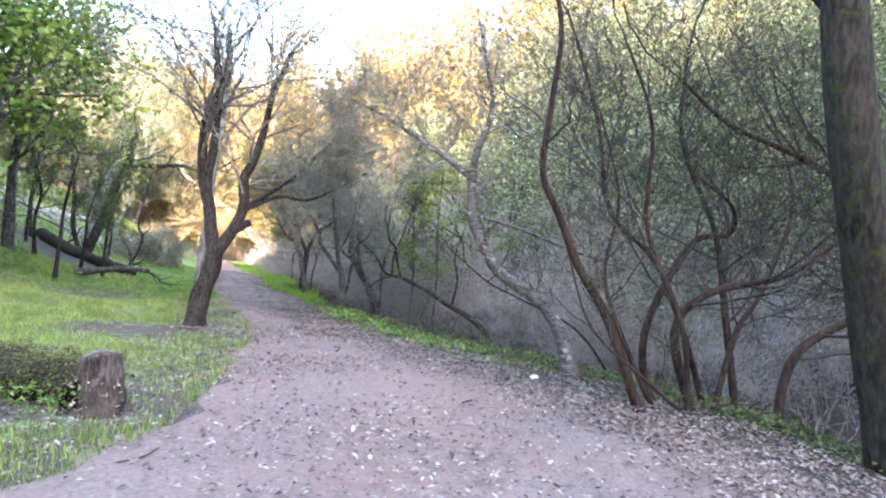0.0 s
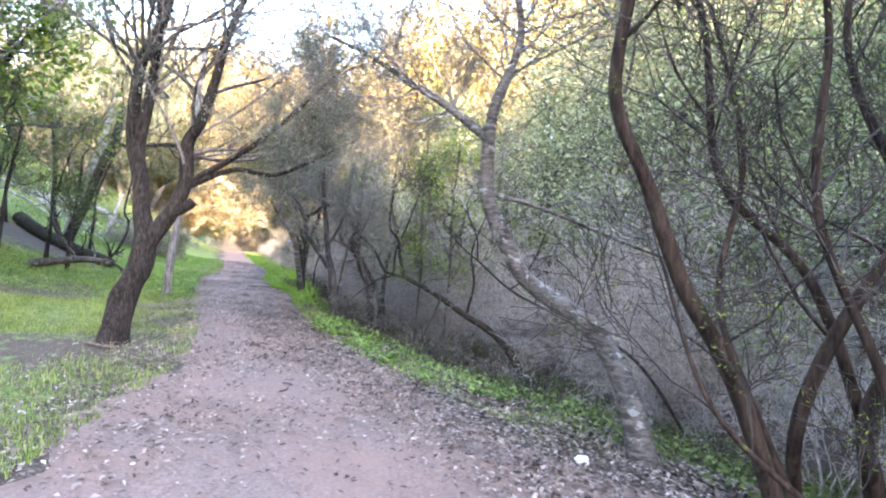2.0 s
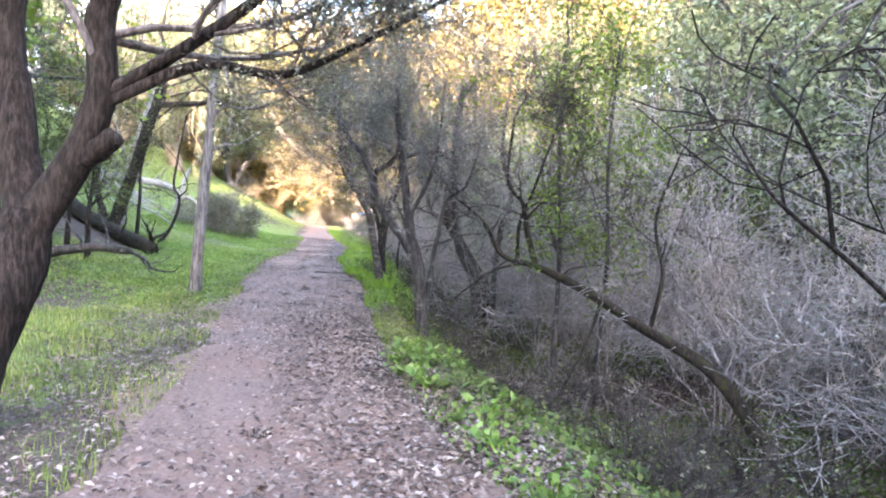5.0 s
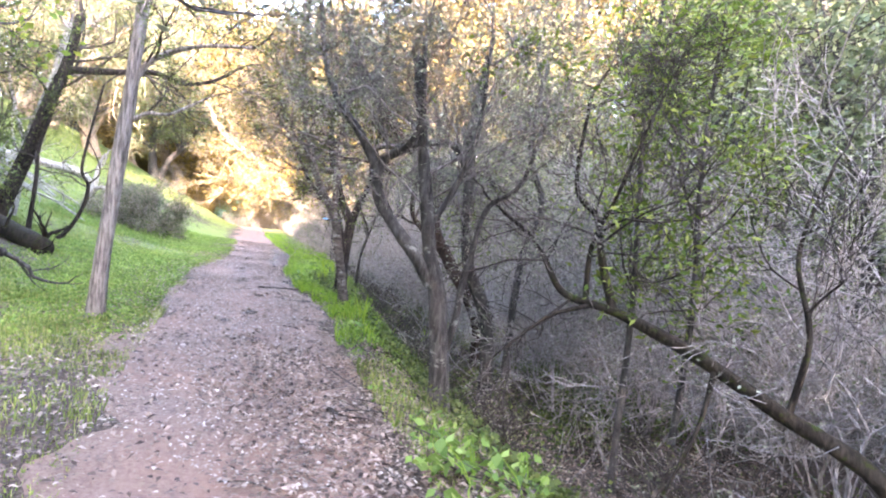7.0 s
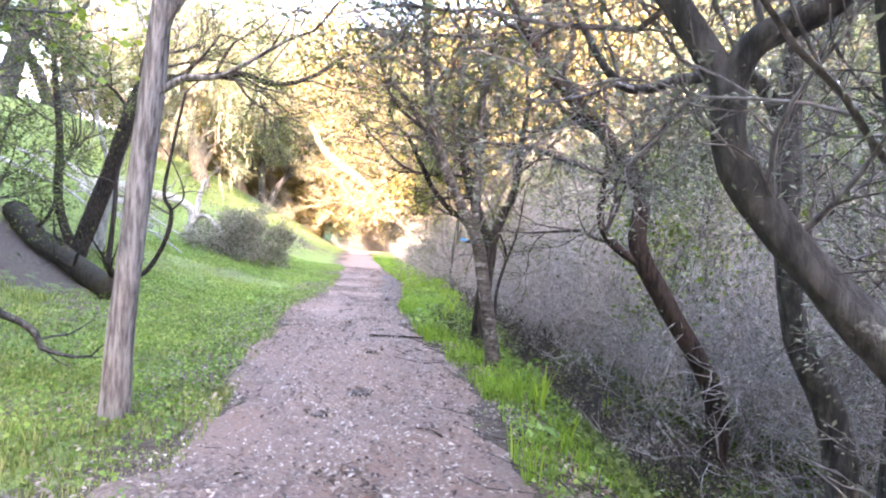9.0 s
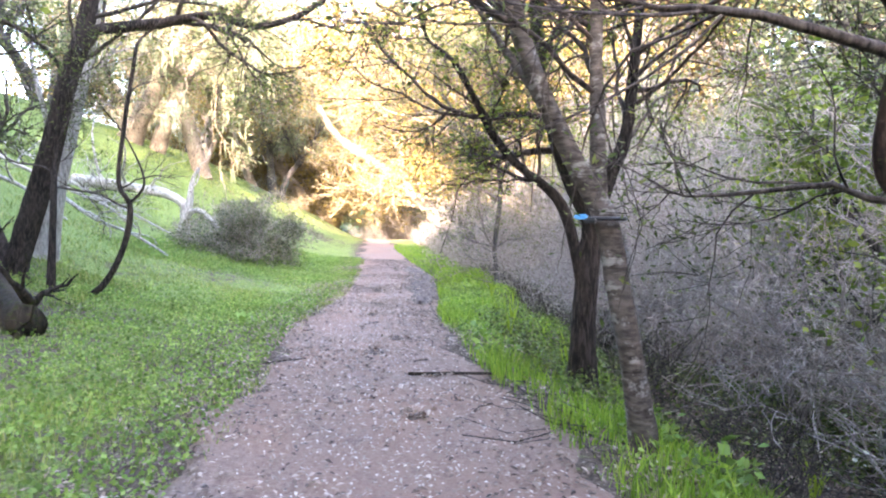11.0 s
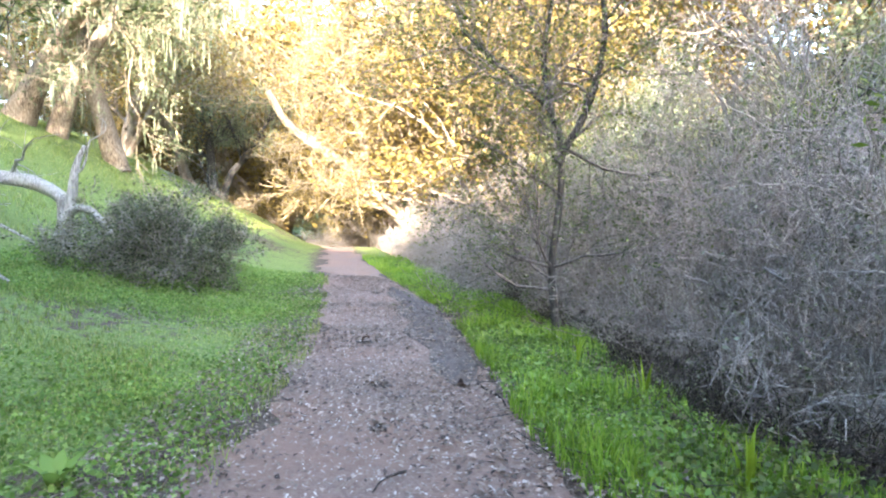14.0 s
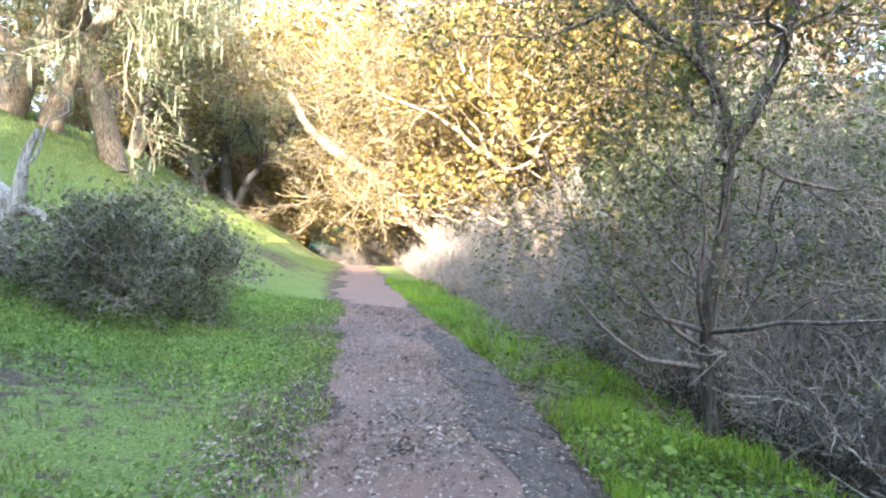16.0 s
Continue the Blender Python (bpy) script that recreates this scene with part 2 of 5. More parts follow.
def height(x, y):
    x, y = np.atleast_1d(np.asarray(x, float)), np.atleast_1d(np.asarray(y, float))
    off, half, along = lateral(x, y)
    dl, dr = np.maximum(off - half, 0), np.maximum(-off - half, 0)
    z = 0.42 * step(26, 41, along) - 1.6 * step(43, 62, along) * (1 - step(0.5, 4.0, dl))
    flat = 2.8 - 2.4 * step(9, 17, along)
    u = np.maximum(dl - flat, 0)
    bend = 0.045 + 0.060 * step(31, 45, along)
    rise = np.where(u < 7, bend * u * u, bend * 49 + np.minimum(14 * bend, 0.42 + 0.33 * step(31, 45, along)) * (u - 7))
    far = 0.52 * (np.sqrt(u * u + 0.6) - math.sqrt(0.6))
    rise = rise + (far - rise) * step(29, 40, along)
    rise = rise * (1 - 0.7 * step(48, 60, along))
    z = z + np.where(rise < 5.0, rise, 5.0 + 3.0 * (1 - np.exp(-(rise - 5.0) / 3.0)))
    ledge = 0.9 * step(16, 20, along)
    z = z - (0.65 * step(0.35, 1.5, dr - ledge) + 0.4 * step(1.5, 4.0, dr - ledge)) + 0.42 * np.maximum(dr - 15, 0)
    z = z + 0.30 * np.maximum(y - 75, 0)
    # Unseen ridge behind the start, added to keep low sun off the near way.
    z = z + 0.72 * np.maximum(-9 - y, 0)
    z = np.where(z > 24, 24 + (z - 24) * 0.12, z)
    rough = np.minimum(1, (dl + dr) / 1.5)
    return z + rough * (0.05 * wave(x, y, 1.1) + 0.03 * wave(x, y, 3.1, 2.0)) + 0.012 * wave(x, y, 2.3, 5.0)


def H(x, y):
    return float(height(x, y)[0])


def mesh_of(name, verts, faces, mat, smooth=True):
    me = bpy.data.meshes.new(name)
    verts = np.asarray(verts, np.float32)
    if isinstance(faces, np.ndarray):
        n, k = faces.shape
        me.vertices.add(len(verts))
        me.vertices.foreach_set("co", verts.ravel())
        me.loops.add(n * k)
        me.loops.foreach_set("vertex_index", faces.ravel().astype(np.int32))
        me.polygons.add(n)
        me.polygons.foreach_set("loop_start", np.arange(0, n * k, k, dtype=np.int32))
        me.update(calc_edges=True)
    else:
        me.from_pydata(verts.tolist(), [], faces)
    me.materials.append(mat)
    if smooth:
        me.polygons.foreach_set("use_smooth", np.ones(len(me.polygons), bool))
    me.validate()
    return me


def grid_axis(lo, a, b, hi, fine, grow=1.12):
    inner = list(np.arange(a, b + fine / 2, fine))
    out, st = [], fine
    v = b
    while v < hi:
        st *= grow
        v += st
        out.append(v)
    low, st, v = [], fine, a
    while v > lo:
        st *= grow
        v -= st
        low.append(v)
    return np.array(low[::-1] + inner + out)


gx, gy = grid_axis(-420, -22, 7, 420, 0.16), grid_axis(-420, 0, 36, 600, 0.16)
X, Y = np.meshgrid(gx, gy)
xs, ys = X.ravel(), Y.ravel()
off, half, along = lateral(xs, ys)
zs = height(xs, ys) - 0.03 * step(0.35, 0.0, np.abs(off) - half + 0.3)
nx = len(gx)
ii = (np.arange(len(gy) - 1)[:, None] * nx + np.arange(nx - 1)[None]).ravel()
faces = np.stack([ii, ii + 1, ii + 1 + nx, ii + nx], 1)
gm = mesh_of("ground", np.stack([xs, ys, zs], 1), faces, M_GROUND)
turf = gm.attributes.new("turf", "FLOAT", "POINT")
side_l = step(0.0, 0.9, off - half) * (0.36 + 0.1 * step(11, 18, along) + 0.16 * step(19, 25, along) + 0.36 * wave(xs, ys, 1.05, 1.0) + 0.16 * wave(xs, ys, 2.6, 4.0)) + 0.3 * step(4.5, 9, off - half)
side_l = side_l - 0.9 * np.exp(-(((xs + 13.0) / 2.6) ** 2 + ((ys - 16.9) / 1.3) ** 2))      # bare soil round the fallen log
side_r = step(0.1, 0.5, -off - half) * step(2.1, 1.2, -off - half) * (0.25 + 0.35 * step(8, 18, along)) - 0.3 * step(1.6, 2.6, -off - half)
turf.data.foreach_set("value", (side_l + np.where(off < 0, side_r, 0)).astype(np.float32))
tagged(new("ground", gm), "grassy slope of green turf and brown soil in a shaded valley", "ground", kind="structure")


def along_edges(n, lo, hi):
    """n evenly spaced stations of the way between two y of its middle: left edge, right edge."""
    yy = np.linspace(lo, hi, n)
    l = np.stack([np.interp(yy, MID[:, 1], EDGE_L[:, k]) for k in (0, 1)], 1)
    r = np.stack([np.interp(yy, MID[:, 1], EDGE_R[:, k]) for k in (0, 1)], 1)
    return l, r


def build_path():
    n, m = 900, 15
    l, r = along_edges(n, -14, 60)
    k = np.arange(n) * 74 / n
    wl = 0.2 * np.sin(k * 1.9) + 0.13 * np.sin(k * 5.3 + 1) + 0.05 * np.sin(k * 13.7)
    wr = 0.16 * np.sin(k * 1.6 + 2) + 0.09 * np.sin(k * 4.7) + 0.05 * np.sin(k * 12.1 + 1)
    d = (r - l) / np.linalg.norm(r - l, axis=1)[:, None]
    l, r = l - d * (0.10 + wl)[:, None], r + d * (0.10 + wr)[:, None]
    u = np.linspace(0, 1, m)
    P = l[:, None] * (1 - u)[None, :, None] + r[:, None] * u[None, :, None]
    px, py = P[..., 0].ravel(), P[..., 1].ravel()
    pz = height(px, py) + 0.018 - 0.06 * np.tile((np.abs(2 * u - 1) > 0.99).astype(float), n) + 0.006 * wave(px, py, 6.0) - 0.02 * np.tile(np.cos((u - 0.5) * math.pi), n)
    i = (np.arange(n - 1)[:, None] * m + np.arange(m - 1)[None]).ravel()
    me = mesh_of("path", np.stack([px, py, pz], 1), np.stack([i, i + 1, i + 1 + m, i + m], 1), M_PATH)
    tagged(new("path", me), "trodden reddish-brown earth footpath strewn with dry leaves", "path", kind="structure")


build_path()


# ---- makers ----
def part(name, me, parent, label=""):
    """Links a mesh as one object under a thing or a part."""
    ob = new(name, me)
    ob.parent = parent
    if label:
        tagged(ob, label)
    if name in ("twigs", "stems", "foliage", "crown", "leaves", "stalks", "boughs", "lichen", "branch", "moss"):
        tagged(ob, kind="stuff")
    return ob


def thing(name, at, label, category, group="", kind=""):
    ob = new(name)
    ob.empty_display_size = 0.2
    ob.location = at
    return tagged(ob, label, category, group, kind)


class Wood:
    """Collects tapered tubes into one mesh."""

    def __init__(self):
        self.v, self.f, self.n = [], [], 0

    def add(self, pts, radii, sides):
        pts = np.asarray(pts, float)
        t = np.gradient(pts, axis=0)
        t /= np.linalg.norm(t, axis=1)[:, None] + 1e-9
        ref = np.array((0.31, 0.95, 0.1)) if abs(t[:, 2]).mean() > 0.6 else np.array((0.1, 0.2, 1.0))
        a = np.cross(t, ref)
        a /= np.linalg.norm(a, axis=1)[:, None] + 1e-9
        b = np.cross(t, a)
        ang = np.arange(sides) * 2 * math.pi / sides
        r = np.asarray(radii, float)
        r = r[:, None] if r.ndim == 1 else r
        ring = pts[:, None] + r[..., None] * (np.cos(ang)[None, :, None] * a[:, None] + np.sin(ang)[None, :, None] * b[:, None])
        m = len(pts)
        i = (self.n + np.arange(m - 1)[:, None] * sides + np.arange(sides)[None])
        j = (self.n + np.arange(m - 1)[:, None] * sides + (np.arange(sides)[None] + 1) % sides)
        self.f.append(np.stack([i, j, j + sides, i + sides], -1).reshape(-1, 4))
        self.v.append(ring.reshape(-1, 3))
        self.n += m * sides
        if sides > 4:                          # close the ends with a short cone
            for k, s in ((0, -1), (m - 1, 1)):
                tip = pts[k] + t[k] * s * float(r[k].mean()) * 0.35
                c = self.n
                self.v.append(tip[None])
                self.n += 1
                ids = c - 0 - (m * sides) + k * sides + np.arange(sides) if s < 0 else c - 1 - (m * sides) + k * sides + np.arange(sides)
                nxt = np.roll(ids, -1)
                self.f.append(np.stack([ids, nxt, np.full(sides, c), np.full(sides, c)], 1))

    def mesh(self, name, mat, origin=(0, 0, 0)):
        f = np.concatenate(self.f)
        v = np.concatenate(self.v) - np.asarray(origin)
        tri = f[:, 2] == f[:, 3]
        if tri.any():
            return mesh_of(name, v, [tuple(q[:3]) if q[2] == q[3] else tuple(q) for q in f.tolist()], mat)
        return mesh_of(name, v, f, mat)


def smooth_line(pts, n):
    """A smooth line through a few points."""
    p = np.asarray(pts, float)
    p = np.vstack([2 * p[0] - p[1], p, 2 * p[-1] - p[-2]])
    out = []
    segs = len(p) - 3
    for u in np.linspace(0, segs, n):
        i = min(int(u), segs - 1)
        t = u - i
        a, b, c, d = p[i : i + 4]
        out.append(0.5 * (2 * b + (c - a) * t + (2 * a - 5 * b + 4 * c - d) * t * t + (3 * b - a - 3 * c + d) * t**3))
    return np.array(out)


def turned(rng, d, lo, hi):
    """A direction that leans from d by lo to hi degrees, any way round."""
    s = np.cross(d, rng.normal(size=3))
    s /= np.linalg.norm(s) + 1e-9
    a = radians(rng.uniform(lo, hi))
    return d * math.cos(a) + s * math.sin(a)


def grow(W, rng, p, d, length, r, depth, spec, tips):
    """A crooked branch and its boughs down to twigs."""
    n = 6 if depth >= 3 else 5 if depth == 2 else 4 if depth == 1 else 3
    pts = [np.asarray(p, float)]
    d = np.asarray(d, float) / np.linalg.norm(d)
    dirs = []
    for _ in range(n - 1):
        d = d + rng.normal(size=3) * spec["wobble"]
        d[2] += spec["lift"]
        d /= np.linalg.norm(d)
        dirs.append(d)
        pts.append(pts[-1] + d * length / (n - 1))
    rad = np.linspace(r, r * (0.55 if depth else 0.35), n)
    W.add(pts, np.maximum(rad, spec.get("thin", 0.0025)), 6 if r > 0.03 else 4 if r > 0.016 else 3)
    if depth == 0:
        tips.append(np.array(pts))
        return
    kids = spec["kids"] + (rng.random() < 0.5)
    for k in range(kids):
        u = 1.0 if k == 0 else rng.uniform(0.25, 0.95)
        i = min(int(u * (n - 1)), n - 2)
        q = pts[i] + (pts[i + 1] - pts[i]) * (u * (n - 1) - i)
        lo, hi = (8, 28) if k == 0 else spec["angle"]
        grow(W, rng, q, turned(rng, dirs[i], lo, hi), length * rng.uniform(*spec["shrink"]), float(rad[i]) * (0.8 if k == 0 else rng.uniform(0.4, 0.62)), depth - 1, spec, tips)


def leaf_mesh(name, centres, rng, size, mat, slim=0.5, droop=0.0):
    """Folded leaves, one at each centre."""
    c = np.asarray(centres, float)
    n = len(c)
    a = rng.normal(size=(n, 3))
    a[:, 2] = a[:, 2] * 0.6 - droop
    a /= np.linalg.norm(a, axis=1)[:, None]
    b = np.cross(a, rng.normal(size=(n, 3)))
    b /= np.linalg.norm(b, axis=1)[:, None] + 1e-9
    nn = np.cross(a, b)
    s = size * rng.uniform(0.6, 1.35, (n, 1))
    v = np.stack([c - a * s * 0.5, c + b * s * slim * 0.5 + nn * s * 0.1, c + a * s * 0.5, c - b * s * slim * 0.5 + nn * s * 0.1], 1).reshape(-1, 3)
    return mesh_of(name, v, np.arange(4 * n).reshape(n, 4), mat, smooth=False)


def leaf_places(rng, tips, each, spread):
    t = np.array(tips)
    k = rng.integers(0, len(t), each * len(t))
    u = rng.uniform(0, 2, len(k))
    i = np.minimum(u.astype(int), 1)
    w = (u - i)[:, None]
    return t[k, i] * (1 - w) + t[k, i + 1] * w + rng.normal(size=(len(k), 3)) * spread


def strands(name, rng, tips, count, mat, lo=0.3, hi=0.9, width=0.02):
    """Wisps that hang from the twigs, each a short crooked ribbon."""
    p = leaf_places(rng, tips, max(1, count // len(tips)), 0.08)
    n = len(p)
    ln = rng.uniform(lo, hi, n)
    side = rng.normal(size=(n, 3)) * (1, 1, 0)
    side /= np.linalg.norm(side, axis=1)[:, None]
    v = []
    for k, w in ((0, 0.5), (0.5, 1.0), (1.0, 0.15)):
        mid = p - np.array((0, 0, 1.0)) * (ln * k)[:, None] + rng.normal(size=(n, 3)) * 0.03 * k
        v += [mid - side * width * w, mid + side * width * w]
    v = np.stack(v, 1).reshape(-1, 3)
    i = np.arange(n)[:, None] * 6
    f = np.concatenate([i + np.array([0, 1, 3, 2]), i + np.array([2, 3, 5, 4])])
    return mesh_of(name, v, f, mat, smooth=False)


SPRAY = dict(wobble=0.22, lift=0.03, kids=4, angle=(28, 62), shrink=(0.5, 0.75))


def trunk_tube(W, pts, r0, r1, rng, flare=0.0, sides=14):
    n = max(12, 6 * len(pts))
    line = smooth_line(pts, n)
    u = np.linspace(0, 1, n)
    r = r0 + (r1 - r0) * u + flare * r0 * np.exp(-u * n * 0.35)
    ang = np.arange(sides) * 2 * math.pi / sides
    lump = 1 + 0.06 * np.sin(ang[None] * 3 + u[:, None] * 9 + rng.uniform(0, 6)) + 0.05 * np.sin(ang[None] * 2 - u[:, None] * 17) + rng.normal(size=(n, sides)) * 0.018
    W.add(line, r[:, None] * lump, sides)
    return line


def tree(name, label, at, limbs, bark_mat, twig_mat, seed, sprays=(), leaf=None, group="", lichen=0, flare=0.35, category="tree", spec=None):
    """A tree by its limbs. limbs: (points, thick radius, thin radius), the first is the trunk. sprays: (limb, from, how many, length, depth)
    boughs that sprout from a limb. leaf: (material, size, leaves a twig, spread)."""
    rng = np.random.default_rng(seed)
    base = Vector((at[0], at[1], H(*at[:2]) - 0.04))
    root = thing(name, base, label, category, group)
    lines = []
    for i, (pts, r0, r1) in enumerate(limbs):
        W = Wood()
        if i == 0:
            pts = [(pts[0][0], pts[0][1], base.z - 0.1), *pts[1:]] if pts[0][2] - base.z < 0.35 else [(pts[0][0], pts[0][1], base.z - 0.1), *pts]
        lines.append((trunk_tube(W, pts, r0, r1, rng, flare if i == 0 else 0.0, 16 if r0 > 0.07 else 9), r0, r1))
        part("trunk" if i == 0 else "limb", W.mesh("limb", bark_mat, base), root)
    W, tips = Wood(), []
    sp = dict(SPRAY, **(spec or {}))
    for i, start, count, length, depth in sprays:
        line, r0, r1 = lines[i]
        for k in range(count):
            u = 1.0 if k == 0 else rng.uniform(start, 1.0)
            j = min(int(u * (len(line) - 1)), len(line) - 2)
            d = line[j + 1] - line[j]
            d /= np.linalg.norm(d)
            r = (r0 + (r1 - r0) * u) * (0.85 if k == 0 else 0.5)
            grow(W, rng, line[j] if k else line[-1], turned(rng, d, 5, 20) if k == 0 else turned(rng, d, 30, 75), length * rng.uniform(0.7, 1.2), min(r, sp.get("cap", 0.035)), depth, sp, tips)
    if tips:
        part("twigs", W.mesh("twigs", twig_mat, base), root, "fine crooked bare twigs")
        if leaf:
            m, size, each, spread = leaf
            part("crown", leaf_mesh("crown", leaf_places(rng, tips, each, spread) - np.array(base), rng, size, m, 0.34), root, "sparse small leaves")
        if lichen:
            part("lichen", strands("lichen", rng, [t - np.array(base) for t in tips], lichen, M_LICHEN, 0.25, 0.8, 0.03), root, "pale grey-green hanging lichen")
    return root


def shrub_proto(name, label, seed, tall, wide, stems, depth, twig_mat, spec=None, leaf=None, group="", r=0.016, category="shrub", lift=0.9):
    """A many-stemmed bush, built at the origin."""
    rng = np.random.default_rng(seed)
    root = thing(name, (0, 0, 0), label, category, group)
    sp = dict(SPRAY, wobble=0.24, lift=0.04, kids=3, thin=0.0042, **(spec or {}))
    W, tips = Wood(), []
    for k in range(stems):
        a, q = rng.uniform(0, 2 * math.pi), rng.uniform(0.15, 1.0)
        d = np.array((math.cos(a) * wide * q, math.sin(a) * wide * q, tall * lift))
        p = np.array((math.cos(a), math.sin(a), 0)) * rng.uniform(0, 0.25) * wide - (0, 0, 0.15)
        grow(W, rng, p, d, tall * rng.uniform(0.38, 0.6), r * rng.uniform(0.7, 1.3), depth, sp, tips)
    part("stems", W.mesh("stems", twig_mat), root)
    if leaf:
        m, size, each, spread = leaf
        part("foliage", leaf_mesh("foliage", leaf_places(rng, tips, each, spread), rng, size, m), root)
    return root


def tree_proto(name, label, seed, tall, r, lean, bark_mat, leaf, spec=None, group="", depth=4, lichen=0, stems=1, crown_label=""):
    """A standing tree with trunk, limbs, twigs and crown, built at the origin."""
    rng = np.random.default_rng(seed)
    root = thing(name, (0, 0, 0), label, "tree", group)
    sp = dict(SPRAY, wobble=0.2, lift=0.05, kids=3, thin=0.006, **(spec or {}))
    W, tips = Wood(), []
    for k in range(stems):
        a = rng.uniform(0, 6.28)
        lx, ly = (lean, 0.2) if k == 0 else (math.cos(a) * 0.75, math.sin(a) * 0.75)
        T = Wood()
        top = np.array((lx * tall * 0.4, ly * tall * 0.3, tall * 0.45))
        pts = [(0.3 * math.cos(a) * (k > 0), 0.3 * math.sin(a) * (k > 0), -0.4), top * 0.35 + rng.normal(size=3) * 0.12, top * 0.7 + rng.normal(size=3) * 0.15, top]
        rk = r * (1 if k == 0 else 0.7)
        line = trunk_tube(T, pts, rk, rk * 0.55, rng, 0.5, 10)
        part("trunk", T.mesh("trunk", bark_mat), root)
        for j in range(6):
            q = line[int(len(line) * rng.uniform(0.45, 1.0)) - 1] if j else line[-1]
            d = turned(rng, (line[-1] - line[-4]) / np.linalg.norm(line[-1] - line[-4]), 10, 70 if j else 15)
            grow(W, rng, q, d, tall * rng.uniform(0.2, 0.3), rk * 0.42, depth - 1, sp, tips)
    part("boughs", W.mesh("boughs", bark_mat), root)
    m, size, each, spread = leaf
    part("crown", leaf_mesh("crown", leaf_places(rng, tips, each, spread), rng, size, m, 0.6), root, crown_label)
    if lichen:
        part("lichen", strands("lichen", rng, tips, lichen, M_LICHEN, 0.2, 0.7, 0.035), root, "pale grey-green hanging lichen")
    return root


def planted(proto, places, rng, lo=0.85, hi=1.2, sink=0.05):
    """Puts the prototype on the first place and copies on the others."""
    for k, p in enumerate(places):
        s = p[2] if len(p) > 2 else rng.uniform(lo, hi)
        turn_by = p[3] if len(p) > 3 else rng.uniform(0, 6.28)
        m = Matrix.Translation((p[0], p[1], H(p[0], p[1]) - sink)) @ Matrix.Rotation(turn_by, 4, "Z") @ Matrix.Diagonal((s, s, s * rng.uniform(0.92, 1.1), 1))
        if k:
            copy_thing(proto, m)
        else:
            first = (proto, m)
    first[0].matrix_basis = first[1]


# ---- trees beside the way ----
tree("leaning_tree", "dark fissured oak forking low, leaning beside the footpath", (-2.73, 8.68), [
    ([(-2.73, 8.68, 0.03), (-2.74, 8.81, 0.44), (-2.66, 8.96, 0.90), (-2.68, 9.08, 1.34)], 0.165, 0.14),
    ([(-2.68, 9.07, 1.27), (-2.79, 9.09, 1.64), (-2.87, 9.12, 2.05), (-3.03, 9.13, 2.60), (-3.10, 9.17, 3.23), (-3.06, 9.21, 3.73), (-2.84, 9.32, 4.40), (-2.87, 9.38, 5.27)], 0.12, 0.05),
    ([(-2.86, 9.10, 1.92), (-2.95, 9.14, 2.54), (-2.91, 9.20, 3.12), (-2.91, 9.26, 3.77), (-2.92, 9.30, 4.25), (-3.20, 9.47, 5.12)], 0.085, 0.04),
    ([(-2.65, 9.08, 1.27), (-2.42, 9.19, 1.68), (-2.29, 9.25, 2.10), (-2.34, 9.28, 2.59), (-2.20, 9.34, 2.94), (-2.08, 9.41, 3.52), (-2.00, 9.48, 4.10), (-1.74, 9.56, 4.93)], 0.11, 0.04),
    ([(-2.27, 9.25, 2.07), (-1.76, 9.58, 2.53), (-1.49, 9.85, 2.89), (-1.19, 10.13, 3.34), (-0.70, 10.48, 4.05)], 0.045, 0.018),
    ([(-2.27, 9.24, 2.03), (-1.80, 9.56, 2.32), (-1.37, 9.83, 2.31), (-0.95, 10.13, 2.58), (-0.49, 10.44, 2.93)], 0.04, 0.015),
    ([(-2.45, 9.17, 1.64), (-2.29, 9.22, 1.74), (-2.16, 9.25, 1.83)], 0.085, 0.06),
], M_DARKBARK, M_MIDTWIG, 3, sprays=[(1, 0.35, 13, 1.9, 3), (2, 0.35, 11, 1.9, 3), (3, 0.3, 15, 1.7, 3), (4, 0.2, 14, 0.6, 3), (5, 0.2, 14, 0.42, 2)], leaf=(M_DUSKLEAF, 0.034, 15, 0.07), spec=dict(lift=0.09, cap=0.028))

tree("crooked_tree", "crooked pale-banded trunk bending out over the footpath", (3.36, 6.93), [
    ([(3.36, 6.93, 0.04), (3.23, 7.36, 0.41), (3.05, 7.69, 0.74), (2.84, 7.86, 0.93), (2.50, 8.04, 1.10), (2.25, 8.07, 1.29), (2.06, 8.10, 1.62), (1.89, 8.13, 1.99), (1.85, 8.17, 2.42), (1.84, 8.19, 2.70)], 0.095, 0.066),
    ([(1.84, 8.19, 2.57), (1.31, 8.43, 2.96), (0.78, 8.68, 3.30), (0.30, 8.94, 3.62), (-0.34, 9.17, 3.96)], 0.05, 0.018),
    ([(1.84, 8.19, 2.62), (1.87, 8.22, 2.91), (1.95, 8.28, 3.16), (2.03, 8.33, 3.47), (2.04, 8.37, 3.82), (1.84, 8.40, 4.73)], 0.062, 0.028),
    ([(1.90, 8.14, 2.03), (2.47, 8.12, 1.89), (3.14, 8.09, 1.65), (4.05, 8.06, 1.36)], 0.022, 0.01),
], M_PALEBARK, M_MIDTWIG, 5, sprays=[(1, 0.1, 22, 0.85, 3), (2, 0.3, 14, 1.5, 3), (3, 0.2, 7, 0.8, 2), (0, 0.7, 4, 0.7, 2)], leaf=(M_DUSKLEAF, 0.032, 6, 0.05), spec=dict(lift=0.07, cap=0.016))

